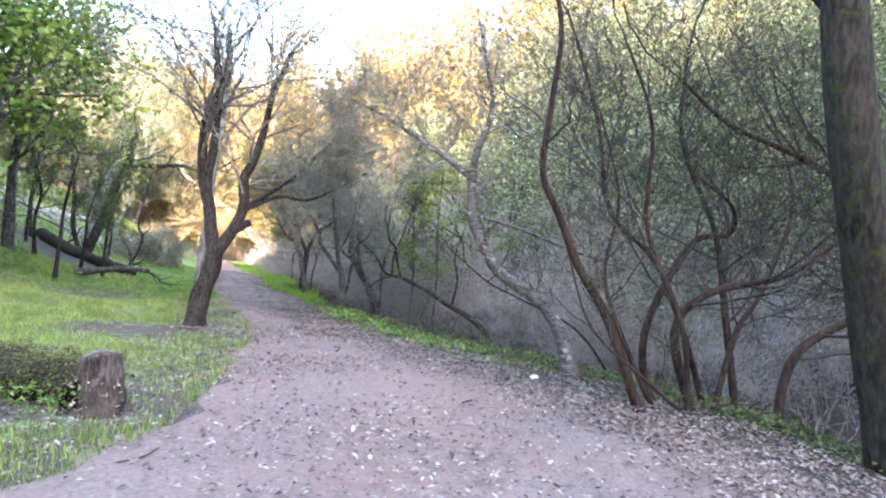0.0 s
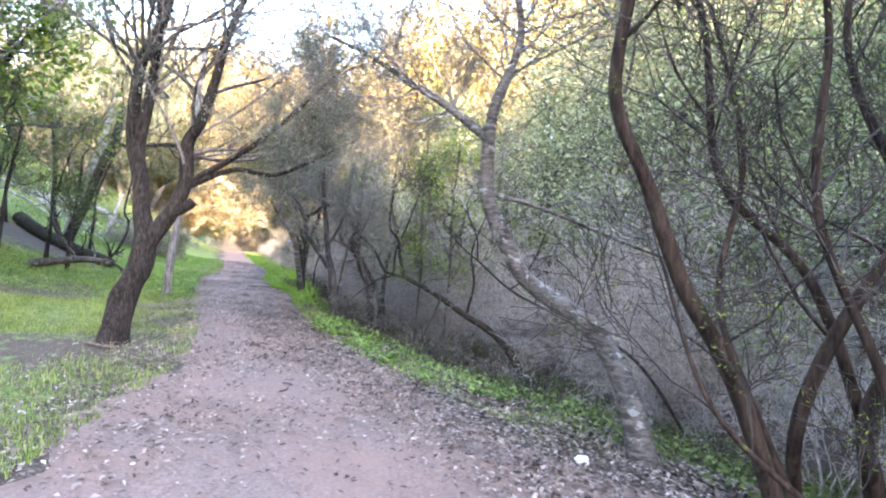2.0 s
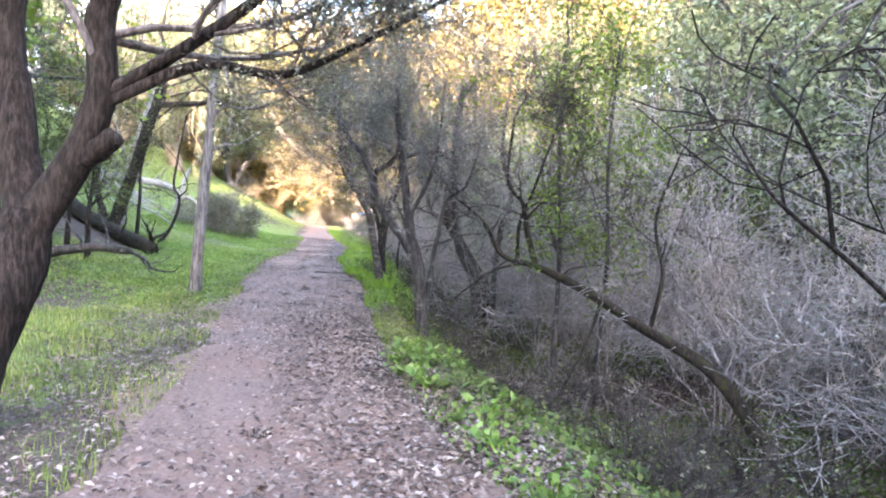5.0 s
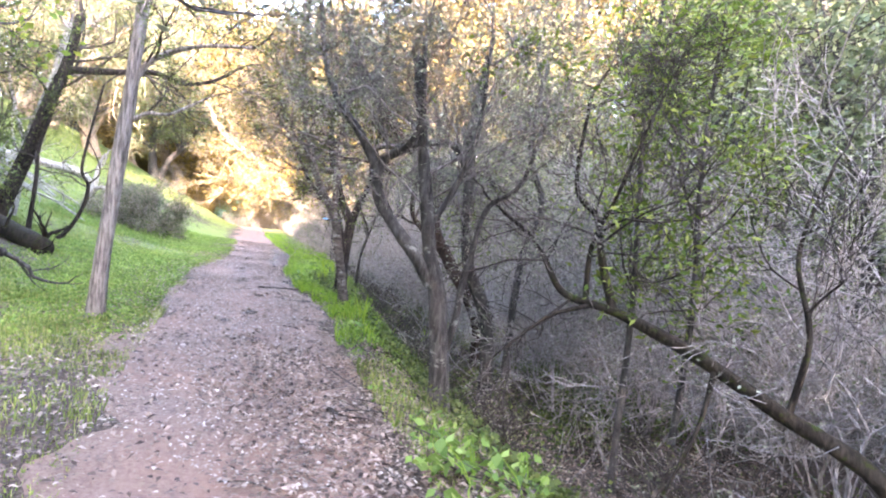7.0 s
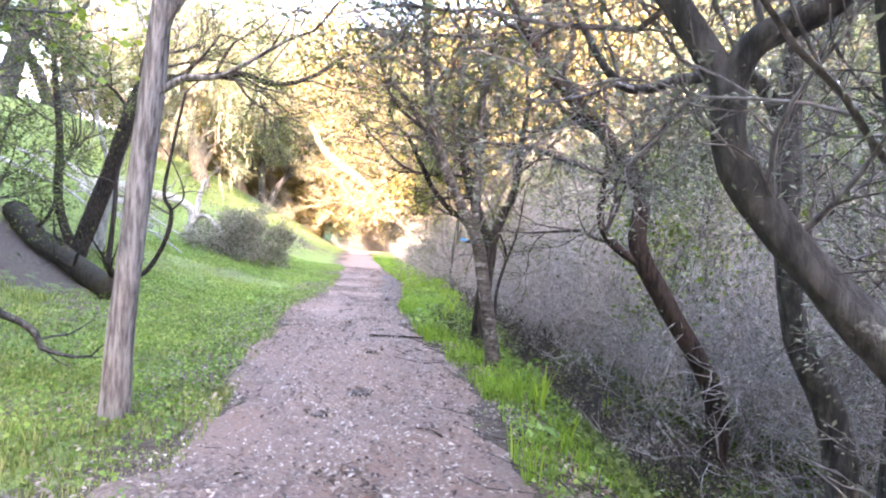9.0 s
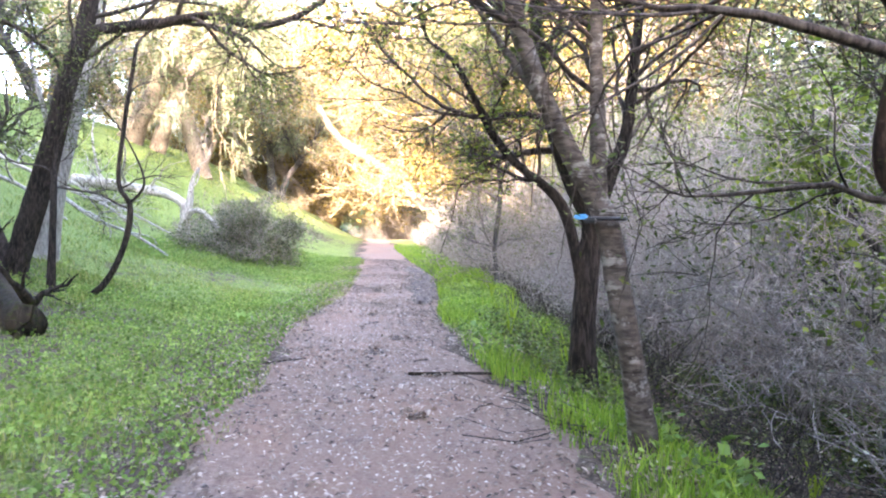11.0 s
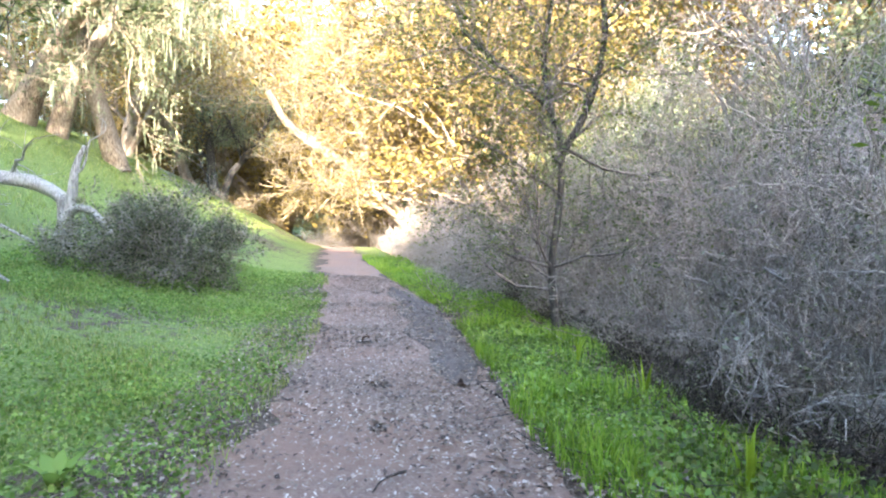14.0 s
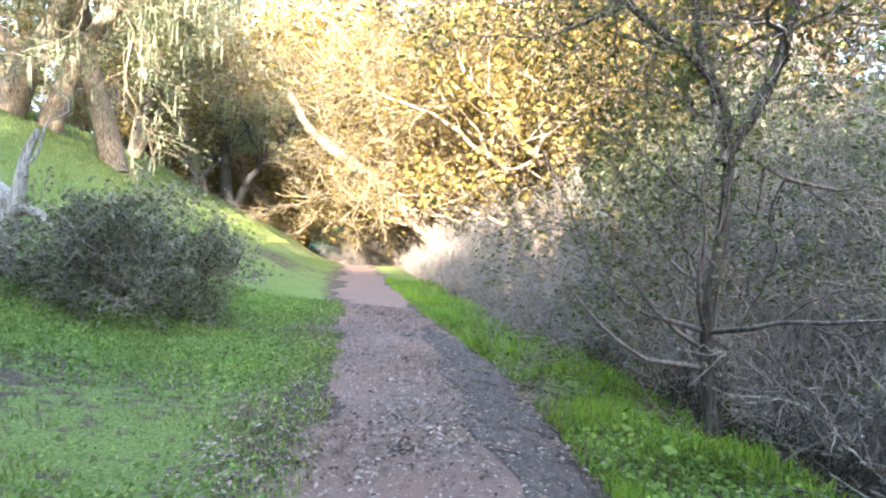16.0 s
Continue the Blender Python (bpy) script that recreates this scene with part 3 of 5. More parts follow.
tree("many_stemmed_tree", "mossy many-stemmed reddish tree sprawling over the bank", (3.96, 5.87), [
    ([(3.96, 5.87, -0.04), (3.58, 5.80, 0.84), (3.27, 5.70, 1.34), (3.06, 5.60, 1.82), (2.87, 5.57, 2.26), (2.91, 5.54, 2.87), (2.96, 5.50, 3.71), (2.69, 5.43, 4.68)], 0.05, 0.022),
    ([(4.56, 6.26, -0.22), (4.24, 5.96, 0.72), (4.51, 5.94, 1.16), (5.27, 6.02, 1.40), (5.75, 6.08, 1.78)], 0.055, 0.02),
    ([(4.13, 6.36, -0.24), (3.97, 6.07, 0.71), (4.36, 6.03, 1.64), (4.72, 6.04, 1.77), (4.73, 6.02, 2.05), (4.38, 5.99, 2.34)], 0.045, 0.015),
    ([(4.85, 6.77, -0.42), (4.50, 6.63, 0.64), (4.15, 6.63, 1.46), (3.63, 6.70, 2.04), (3.46, 6.64, 2.99), (3.17, 6.58, 3.93)], 0.04, 0.02),
    ([(4.98, 6.29, -0.32), (4.85, 6.45, 0.89), (4.78, 6.76, 1.86), (4.42, 6.93, 2.94), (4.47, 6.99, 4.03)], 0.045, 0.02),
    ([(6.06, 6.08, 2.13), (5.66, 5.93, 2.32), (5.20, 5.90, 2.57), (4.62, 5.86, 2.83), (4.10, 5.69, 3.23)], 0.04, 0.018),
    ([(5.12, 5.80, -0.22), (5.31, 5.89, 0.64), (5.99, 6.01, 1.16), (6.43, 5.98, 2.03), (6.13, 6.03, 2.98)], 0.05, 0.02),
    ([(4.15, 5.94, -0.14), (3.80, 6.07, 0.57), (3.57, 6.26, 1.29), (3.70, 6.46, 2.15), (3.46, 6.51, 3.10)], 0.03, 0.012),
    ([(4.39, 5.89, -0.13), (4.28, 5.83, 0.82), (3.92, 5.89, 1.77), (3.92, 5.95, 2.85), (3.57, 5.88, 3.79)], 0.032, 0.014),
    ([(4.62, 6.02, -0.11), (4.92, 6.34, 0.76), (5.35, 6.81, 1.29), (5.76, 7.26, 2.30), (5.58, 7.44, 3.27)], 0.035, 0.014),
    ([(4.51, 5.89, -0.13), (3.89, 5.60, 0.36), (3.39, 5.49, 0.81), (3.16, 5.75, 1.48)], 0.022, 0.008),
], M_REDBARK, M_DARKTWIG, 8, flare=0.1, sprays=[(0, 0.5, 4, 0.5, 3), (1, 0.25, 10, 1.0, 3), (2, 0.25, 9, 0.9, 3), (3, 0.25, 9, 1.1, 3), (4, 0.25, 8, 1.1, 3), (5, 0.25, 9, 0.9, 3), (6, 0.25, 7, 0.9, 3), (7, 0.25, 8, 0.8, 3), (8, 0.25, 8, 0.9, 3), (9, 0.25, 8, 0.9, 3), (10, 0.25, 5, 0.5, 3)], leaf=(M_BAYLEAF, 0.028, 1, 0.05), spec=dict(cap=0.018, lift=0.09))

tree("mossy_tree", "thick dark trunk with moss and a ragged bark", (5.67, 4.78), [
    ([(5.67, 4.78, -0.18), (5.37, 4.64, 1.12), (5.09, 4.53, 2.38), (4.97, 4.48, 3.40), (4.97, 4.45, 5.07)], 0.2, 0.13),
    ([(5.01, 4.49, 3.23), (4.47, 4.68, 3.97), (3.87, 4.93, 4.72)], 0.07, 0.03),
], M_MOSSBARK, M_DARKTWIG, 10, sprays=[(0, 0.8, 5, 1.2, 3), (1, 0.3, 4, 0.6, 3)], leaf=(M_OAKLEAF, 0.05, 6, 0.06), spec=dict(lift=0.12, cap=0.02))

tree("pale_slim_tree", "slim pale grey trunk standing in grass beside the footpath", (-6.12, 13.95), [
    ([(-6.12, 13.95, 0.0), (-6.08, 13.96, 0.66), (-6.01, 13.99, 1.61), (-5.95, 14.02, 2.5), (-5.9, 14.03, 3.3), (-5.84, 14.1, 4.4), (-5.8, 14.2, 5.6)], 0.095, 0.06),
    ([(-5.94, 14.02, 2.6), (-5.86, 14.06, 2.91), (-5.63, 14.16, 3.15), (-5.2, 14.3, 3.3), (-4.7, 14.5, 3.35)], 0.045, 0.018),
    ([(-5.96, 14.02, 2.3), (-5.75, 14.1, 2.44), (-5.5, 14.2, 2.47), (-5.1, 14.4, 2.75)], 0.028, 0.012),
], M_POSTBARK, M_DARKTWIG, 12, sprays=[(1, 0.3, 5, 0.9, 3), (2, 0.3, 4, 0.7, 2), (0, 0.8, 6, 1.5, 3)], leaf=(M_OAKLEAF, 0.05, 5, 0.06), flare=0.15)

tree("twisted_tree", "grey twisted small tree with lichen on the creek bank", (-1.62, 12.95), [
    ([(-1.62, 12.95, 0.0), (-1.66, 12.95, 0.33), (-1.70, 12.95, 0.64), (-1.74, 12.95, 0.89), (-1.83, 12.95, 1.19), (-1.88, 12.95, 1.47), (-1.94, 12.95, 1.86), (-1.99, 12.95, 2.16), (-2.1, 12.95, 2.8)], 0.09, 0.035),
    ([(-1.79, 12.93, 0.98), (-1.94, 12.9, 1.19), (-2.06, 12.9, 1.32), (-2.21, 12.9, 1.50), (-2.31, 12.9, 1.67), (-2.33, 12.9, 1.86)], 0.058, 0.045),
    ([(-2.33, 12.9, 1.83), (-2.27, 12.88, 1.96), (-2.09, 12.88, 2.06), (-1.98, 12.86, 2.3), (-2.0, 12.8, 2.9)], 0.042, 0.02),
    ([(-2.33, 12.9, 1.85), (-2.51, 12.9, 2.14), (-2.72, 12.9, 2.39), (-2.87, 12.9, 2.68), (-3.0, 12.9, 3.3)], 0.042, 0.018),
    ([(-1.63, 12.97, 0.45), (-1.58, 13.0, 0.71), (-1.55, 13.0, 0.99), (-1.50, 13.0, 1.22), (-1.41, 13.0, 1.62), (-1.16, 13.0, 1.84), (-1.0, 13.0, 2.4)], 0.034, 0.015),
    ([(-1.88, 12.95, 1.4), (-1.7, 13.0, 1.75), (-1.55, 13.0, 2.2), (-1.5, 13.0, 3.0)], 0.03, 0.014),
], M_GREYBARK, M_MIDTWIG, 14, sprays=[(0, 0.6, 6, 0.8, 3), (2, 0.3, 6, 0.8, 3), (3, 0.1, 8, 0.8, 3), (4, 0.4, 5, 0.7, 3), (5, 0.3, 6, 0.8, 3), (1, 0.4, 3, 0.4, 2)], leaf=(M_DUSKLEAF, 0.03, 6, 0.06), flare=0.15, spec=dict(cap=0.013))

tree("twin_stemmed_tree", "twin-stemmed grey tree with a crooked overhanging limb", (-1.55, 15.0), [
    ([(-1.61, 15.0, 0.0), (-1.7, 14.96, 0.57), (-1.89, 14.87, 0.99), (-1.97, 14.83, 1.46), (-1.99, 14.83, 1.92), (-2.0, 14.8, 2.6), (-1.9, 14.8, 3.4)], 0.088, 0.045),
    ([(-1.40, 15.1, -0.2), (-1.38, 15.1, 0.77), (-1.32, 15.13, 1.32), (-1.19, 15.18, 1.84), (-1.36, 15.11, 2.4), (-1.32, 15.13, 3.2)], 0.05, 0.025),
    ([(-2.0, 14.82, 2.1), (-2.2, 14.72, 2.38), (-2.5, 14.6, 2.36), (-2.83, 14.45, 2.3), (-3.1, 14.4, 2.7)], 0.045, 0.018),
], M_GREYBARK, M_MIDTWIG, 16, sprays=[(0, 0.4, 11, 1.2, 3), (1, 0.3, 10, 1.1, 3), (2, 0.2, 8, 0.9, 3)], leaf=(M_DUSKLEAF, 0.034, 8, 0.06), spec=dict(cap=0.016), flare=0.15)

tree("bent_tree", "bent brown trunk reaching towards the light over the bank", (-2.2, 17.5), [
    ([(-2.23, 17.51, 0.0), (-2.73, 17.29, 0.93), (-2.99, 17.17, 1.46), (-3.0, 17.17, 2.01), (-3.34, 17.01, 2.53), (-3.76, 16.82, 2.99), (-4.13, 16.66, 3.57), (-4.38, 16.54, 4.03)], 0.11, 0.05),
    ([(-2.99, 17.17, 1.3), (-3.2, 17.1, 1.45), (-3.35, 17.05, 1.7), (-3.3, 17.0, 2.3)], 0.05, 0.03),
], M_REDBARK, M_DARKTWIG, 18, sprays=[(0, 0.5, 9, 1.2, 3), (1, 0.4, 5, 0.9, 3)], leaf=(M_OAKLEAF, 0.045, 4, 0.06))

tree("pale_patched_tree", "leaning trunk of pale patched bark beside the footpath", (-4.41, 17.22), [
    ([(-4.41, 17.22, 0.0), (-4.5, 17.18, 0.5), (-4.59, 17.13, 1.02), (-4.66, 17.1, 1.42), (-4.83, 17.02, 1.77), (-5.0, 16.93, 2.16), (-5.14, 16.87, 2.58), (-5.25, 16.84, 3.1), (-5.3, 16.8, 3.9)], 0.08, 0.042),
    ([(-4.7, 17.1, 1.5), (-4.72, 17.15, 2.0), (-4.75, 17.2, 2.6), (-4.7, 17.2, 3.4)], 0.055, 0.03),
    ([(-5.0, 16.93, 2.1), (-5.3, 17.1, 2.5), (-5.6, 17.3, 2.9)], 0.03, 0.014),
], M_PALEBARK, M_DARKTWIG, 20, sprays=[(0, 0.7, 7, 1.2, 3), (1, 0.4, 8, 1.1, 3), (2, 0.3, 5, 0.8, 3)], leaf=(M_OAKLEAF, 0.05, 6, 0.06))

tree("dark_forked_tree", "dark forked trunk with a limb arching over the footpath", (-5.13, 18.56), [
    ([(-5.13, 18.56, 0.0), (-5.12, 18.56, 0.54), (-5.09, 18.58, 1.0), (-5.06, 18.6, 1.38), (-5.21, 18.51, 1.74), (-5.35, 18.43, 2.19), (-5.46, 18.37, 2.65), (-5.5, 18.3, 3.5)], 0.115, 0.045),
    ([(-5.11, 18.57, 0.7), (-5.17, 18.53, 1.1), (-5.26, 18.48, 1.48), (-5.38, 18.42, 1.68), (-5.6, 18.29, 1.87), (-5.8, 18.19, 2.13), (-5.93, 18.11, 2.42), (-6.1, 18.05, 2.75)], 0.055, 0.025),
    ([(-5.06, 18.6, 1.35), (-4.93, 18.67, 1.8), (-4.82, 18.73, 2.11), (-4.77, 18.76, 2.58), (-4.7, 18.8, 3.4)], 0.075, 0.035),
], M_DARKBARK, M_DARKTWIG, 22, sprays=[(0, 0.6, 8, 1.1, 3), (1, 0.4, 6, 0.5, 3), (2, 0.5, 8, 1.1, 3)], leaf=(M_BAYLEAF, 0.045, 5, 0.05))

tree("sapling", "thin dark bare sapling in the thicket", (-5.55, 20.45), [
    ([(-5.6, 20.45, 0.0), (-5.58, 20.46, 0.6), (-5.47, 20.52, 1.2), (-5.62, 20.44, 1.65), (-5.8, 20.37, 2.1)], 0.032, 0.014),
    ([(-5.5, 20.5, 1.0), (-5.3, 20.5, 1.6), (-5.2, 20.5, 2.3)], 0.02, 0.01),
], M_DARKBARK, M_DARKTWIG, 24, sprays=[(0, 0.3, 7, 0.6, 2), (1, 0.2, 5, 0.6, 2)], leaf=(M_BAYLEAF, 0.05, 5, 0.05), category="sapling")

tree("leaning_tree", "dark leaning trunk with a low limb on the grassy slope", (-13.39, 18.49), [
    ([(-13.50, 18.43, 0.09), (-13.54, 18.42, 0.59), (-13.42, 18.49, 1.12), (-13.04, 18.68, 2.39), (-12.74, 18.81, 3.49), (-12.49, 18.94, 4.27), (-12.26, 19.00, 5.46)], 0.19, 0.1),
    ([(-12.49, 18.94, 4.21), (-11.52, 19.42, 4.32), (-10.82, 19.73, 4.42), (-10.23, 20.04, 4.27), (-9.63, 20.32, 4.44), (-9.04, 20.55, 4.86)], 0.08, 0.03),
    ([(-13.45, 18.48, 0.45), (-13.93, 18.30, 1.64), (-14.04, 18.30, 3.08), (-14.16, 18.17, 4.75)], 0.1, 0.05),
], M_DARKBARK, M_DARKTWIG, 26, sprays=[(0, 0.6, 6, 1.6, 3), (1, 0.2, 9, 1.2, 3), (2, 0.5, 7, 1.5, 3)], leaf=(M_OAKLEAF, 0.06, 8, 0.1))

tree("curved_sapling", "thin dark sapling curling up from the slope", (-12.40, 18.65), [
    ([(-12.40, 18.65, 0.11), (-12.02, 18.81, 0.53), (-11.76, 18.95, 1.09), (-11.66, 18.99, 1.64), (-11.80, 18.92, 1.99), (-11.71, 18.96, 2.78), (-11.54, 19.06, 3.91)], 0.05, 0.025),
    ([(-11.69, 18.99, 1.66), (-11.43, 19.05, 1.99), (-11.69, 18.99, 2.58), (-12.08, 18.85, 3.10)], 0.02, 0.008),
], M_DARKBARK, M_DARKTWIG, 28, sprays=[(0, 0.5, 4, 0.6, 2), (1, 0.3, 4, 0.5, 2)], category="sapling", flare=0.1)

tree("dead_tree", "bleached dead trunk leaning on the grassy slope", (-14.44, 19.39), [
    ([(-14.50, 19.34, 0.66), (-14.25, 19.48, 1.99), (-13.99, 19.62, 3.23), (-13.73, 19.76, 4.33), (-13.52, 19.85, 5.61)], 0.17, 0.08),
    ([(-14.17, 19.53, 2.50), (-14.53, 19.49, 3.24), (-14.72, 19.39, 4.15)], 0.07, 0.03),
], M_BLEACHED, M_TWIG, 30, sprays=[(0, 0.6, 5, 1.3, 2), (1, 0.4, 3, 0.9, 2)])

# ---- trees on the slopes and far off ----
prng = np.random.default_rng(77)
oak = tree_proto("hill_oak", "gnarled oak with hanging lichen on the grassy hillside", 41, 9.5, 0.40, 0.25, M_GREYBARK, (M_GREYLEAF, 0.14, 12, 0.25), lichen=1400, stems=2, group="oaks on the hillside", crown_label="dull grey-green foliage")
planted(oak, [(-32.5, 44.5, 0.8, 4.0), (-38.5, 43.0, 1.3, 3.0), (-29.0, 20.0, 1.0, 2.6), (-21.5, 14.5, 0.9, 1.2), (-22.0, 8.0, 1.1, 0.4), (-38.0, 33.0, 1.3, 1.5), (-43.0, 54.0, 1.4, 2.2), (-31.0, 26.0, 1.1, 0.9), (-27.0, 14.0, 1.3, 3.7), (-33.0, 16.0, 1.6, 2.0), (-26.0, 4.0, 1.4, 5.0)], prng)
tree("old_oak", "old oak with several leaning trunks at the crest of the slope", (-27.97, 30.82), [
    ([(-28.16, 30.54, 4.79), (-27.55, 30.80, 6.32), (-26.70, 31.19, 7.89), (-26.02, 31.48, 9.23), (-25.23, 31.78, 10.71)], 0.44, 0.21),
    ([(-27.74, 31.59, H(-27.74, 31.59) - 0.2), (-27.01, 31.94, 6.79), (-26.39, 32.21, 8.00), (-25.60, 32.82, 9.60)], 0.36, 0.17),
    ([(-25.88, 32.69, H(-25.88, 32.69) - 0.2), (-26.48, 32.41, 5.69), (-26.79, 32.30, 6.66), (-26.97, 32.21, 8.06), (-27.52, 32.08, 9.97)], 0.38, 0.17),
    ([(-26.71, 31.19, 7.75), (-24.87, 30.60, 8.49), (-23.02, 29.86, 8.34), (-21.17, 29.50, 8.94)], 0.17, 0.06),
], M_TANBARK, M_TANTWIG, 141, sprays=[(0, 0.4, 9, 3.4, 3), (1, 0.5, 7, 3.2, 3), (2, 0.5, 7, 3.2, 3), (3, 0.2, 9, 2.6, 3)], leaf=(M_GREYLEAF, 0.13, 14, 0.28), spec=dict(thin=0.012), lichen=3500)
tree("leaning_oak", "oak leaning hard along the hillside with a lit trunk", (-34.9, 49.6), [
    ([(-34.7, 49.6, 3.8), (-36.0, 49.1, 5.4), (-37.2, 48.6, 8.0), (-38.33, 48.1, 10.4), (-39.83, 47.44, 13.2)], 0.55, 0.22),
    ([(-35.6, 49.3, 5.0), (-36.4, 48.9, 7.6), (-36.8, 48.6, 10.5), (-36.5, 48.4, 14.0)], 0.34, 0.15),
], M_TANBARK, M_TANTWIG, 143, sprays=[(0, 0.4, 10, 3.8, 3), (1, 0.4, 10, 3.6, 3)], leaf=(M_GREYLEAF, 0.14, 14, 0.3), spec=dict(thin=0.014), lichen=3000)
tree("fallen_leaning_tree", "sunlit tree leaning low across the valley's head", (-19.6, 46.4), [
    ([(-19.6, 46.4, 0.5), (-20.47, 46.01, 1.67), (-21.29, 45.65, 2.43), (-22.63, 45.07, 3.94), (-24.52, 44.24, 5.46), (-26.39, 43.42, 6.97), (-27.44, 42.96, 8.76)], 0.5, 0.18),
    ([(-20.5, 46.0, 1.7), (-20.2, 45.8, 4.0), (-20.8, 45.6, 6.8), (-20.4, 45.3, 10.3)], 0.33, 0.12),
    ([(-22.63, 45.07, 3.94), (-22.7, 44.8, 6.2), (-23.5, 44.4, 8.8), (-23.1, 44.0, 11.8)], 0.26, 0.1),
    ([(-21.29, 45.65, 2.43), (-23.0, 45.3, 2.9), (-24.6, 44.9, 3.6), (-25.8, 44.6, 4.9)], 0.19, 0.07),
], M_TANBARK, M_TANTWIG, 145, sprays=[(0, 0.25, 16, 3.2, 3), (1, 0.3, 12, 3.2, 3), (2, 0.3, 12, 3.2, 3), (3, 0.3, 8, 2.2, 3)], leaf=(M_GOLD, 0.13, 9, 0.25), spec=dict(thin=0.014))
gold = tree_proto("sunlit_ochre_tree", "tree with yellow-green foliage coloured ochre for low sunlight", 43, 10.0, 0.3, 0.4, M_TANBARK, (M_GOLD, 0.17, 13, 0.3), spec=dict(shrink=(0.55, 0.8)), stems=3, group="sunlit trees at the valley's head", crown_label="foliage coloured ochre for low sunlight")
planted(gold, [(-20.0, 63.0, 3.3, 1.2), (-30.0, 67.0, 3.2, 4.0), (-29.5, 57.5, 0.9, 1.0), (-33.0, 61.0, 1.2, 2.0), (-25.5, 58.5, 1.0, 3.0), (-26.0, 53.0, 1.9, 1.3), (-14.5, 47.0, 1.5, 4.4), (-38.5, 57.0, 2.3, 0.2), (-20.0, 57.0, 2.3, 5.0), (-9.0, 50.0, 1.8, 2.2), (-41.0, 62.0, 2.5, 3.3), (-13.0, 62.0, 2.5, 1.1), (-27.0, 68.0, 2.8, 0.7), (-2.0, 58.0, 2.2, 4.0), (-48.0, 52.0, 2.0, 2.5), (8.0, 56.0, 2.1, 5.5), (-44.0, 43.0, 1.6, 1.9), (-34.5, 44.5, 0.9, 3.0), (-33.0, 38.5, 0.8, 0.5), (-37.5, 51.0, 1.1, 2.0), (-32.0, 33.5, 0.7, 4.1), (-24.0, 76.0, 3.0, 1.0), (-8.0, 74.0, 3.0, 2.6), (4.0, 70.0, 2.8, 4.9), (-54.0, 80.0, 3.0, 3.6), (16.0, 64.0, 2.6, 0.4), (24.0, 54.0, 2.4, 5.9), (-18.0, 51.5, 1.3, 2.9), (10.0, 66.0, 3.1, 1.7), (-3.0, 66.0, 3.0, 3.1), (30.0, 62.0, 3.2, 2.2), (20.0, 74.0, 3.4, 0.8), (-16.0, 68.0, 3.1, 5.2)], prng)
green = tree_proto("valley_tree", "slender tree with thin grey-green foliage across the creek", 47, 7.0, 0.12, 0.3, M_GREYBARK, (M_GREYLEAF, 0.075, 26, 0.24), stems=3, group="trees across the creek", crown_label="thin grey-green foliage")
planted(green, [(4.5, 22.0, 1.8), (8.0, 26.0, 2.0), (12.0, 22.0, 2.0), (1.5, 27.0, 1.6), (15.0, 18.0, 2.0), (10.0, 33.0, 2.4), (3.0, 35.0, 2.2), (18.0, 33.0, 2.6), (8.5, 16.0, 0.85), (11.5, 20.0), (6.5, 22.5, 1.0), (12.5, 12.5), (10.5, 7.0, 0.9), (13.5, 25.0, 1.3), (4.0, 27.0, 1.1), (8.0, 31.0, 1.3), (0.5, 30.0, 1.0), (-2.0, 33.5, 1.0), (-2.0, 38.0, 1.4), (5.0, 38.0, 1.5), (-6.5, 40.0, 1.2), (-9.0, 43.0, 1.2), (17.0, 16.0, 1.3), (15.5, 4.0, 1.3), (19.0, 27.0, 1.6), (12.0, 42.0, 1.8), (22.0, 20.0, 2.2), (24.0, 32.0, 2.4), (20.0, 40.0, 2.4), (16.0, 50.0, 2.4), (22.0, 9.0, 2.2), (27.0, 14.0, 2.6), (9.0, 13.0, 1.1), (6.0, 17.5, 1.1)], prng)
bay = tree_proto("bay_tree", "leafy bay tree with yellow-green leaves", 53, 5.5, 0.09, 0.15, M_GREYBARK, (M_BAYLEAF, 0.10, 14, 0.18), stems=2, group="bay trees", crown_label="yellow-green leaves")
planted(bay, [(-8.0, 8.0, 1.5), (-10.5, 9.3, 1.9), (-7.5, 3.5, 1.5), (-10.6, 12.6, 1.6), (-14.0, 9.5, 1.7), (-17.5, 13.0, 1.9), (-11.0, 6.0, 1.4), (-15.0, 2.0, 1.4), (7.5, 25.0, 1.4), (0.5, 24.5, 1.0), (-4.0, 36.0, 1.3), (3.0, 33.0, 1.5), (-2.5, 27.5, 0.9), (-2.6, 20.8, 0.8)], prng)
tree("young_bay", "slim young bay tree with yellow-green leaves on the bank", (-0.2, 13.7), [
    ([(-0.2, 13.7, -0.3), (-0.18, 13.7, 0.9), (-0.22, 13.68, 1.8), (-0.25, 13.66, 2.6), (-0.2, 13.6, 3.6)], 0.035, 0.015),
    ([(0.3, 14.0, -0.3), (0.35, 14.0, 0.9), (0.3, 14.0, 2.2), (0.35, 14.0, 3.6)], 0.035, 0.015),
], M_GREYBARK, M_DARKTWIG, 151, sprays=[(0, 0.3, 12, 0.8, 2), (1, 0.3, 14, 0.9, 2)], leaf=(M_BAYLEAF, 0.075, 14, 0.09))
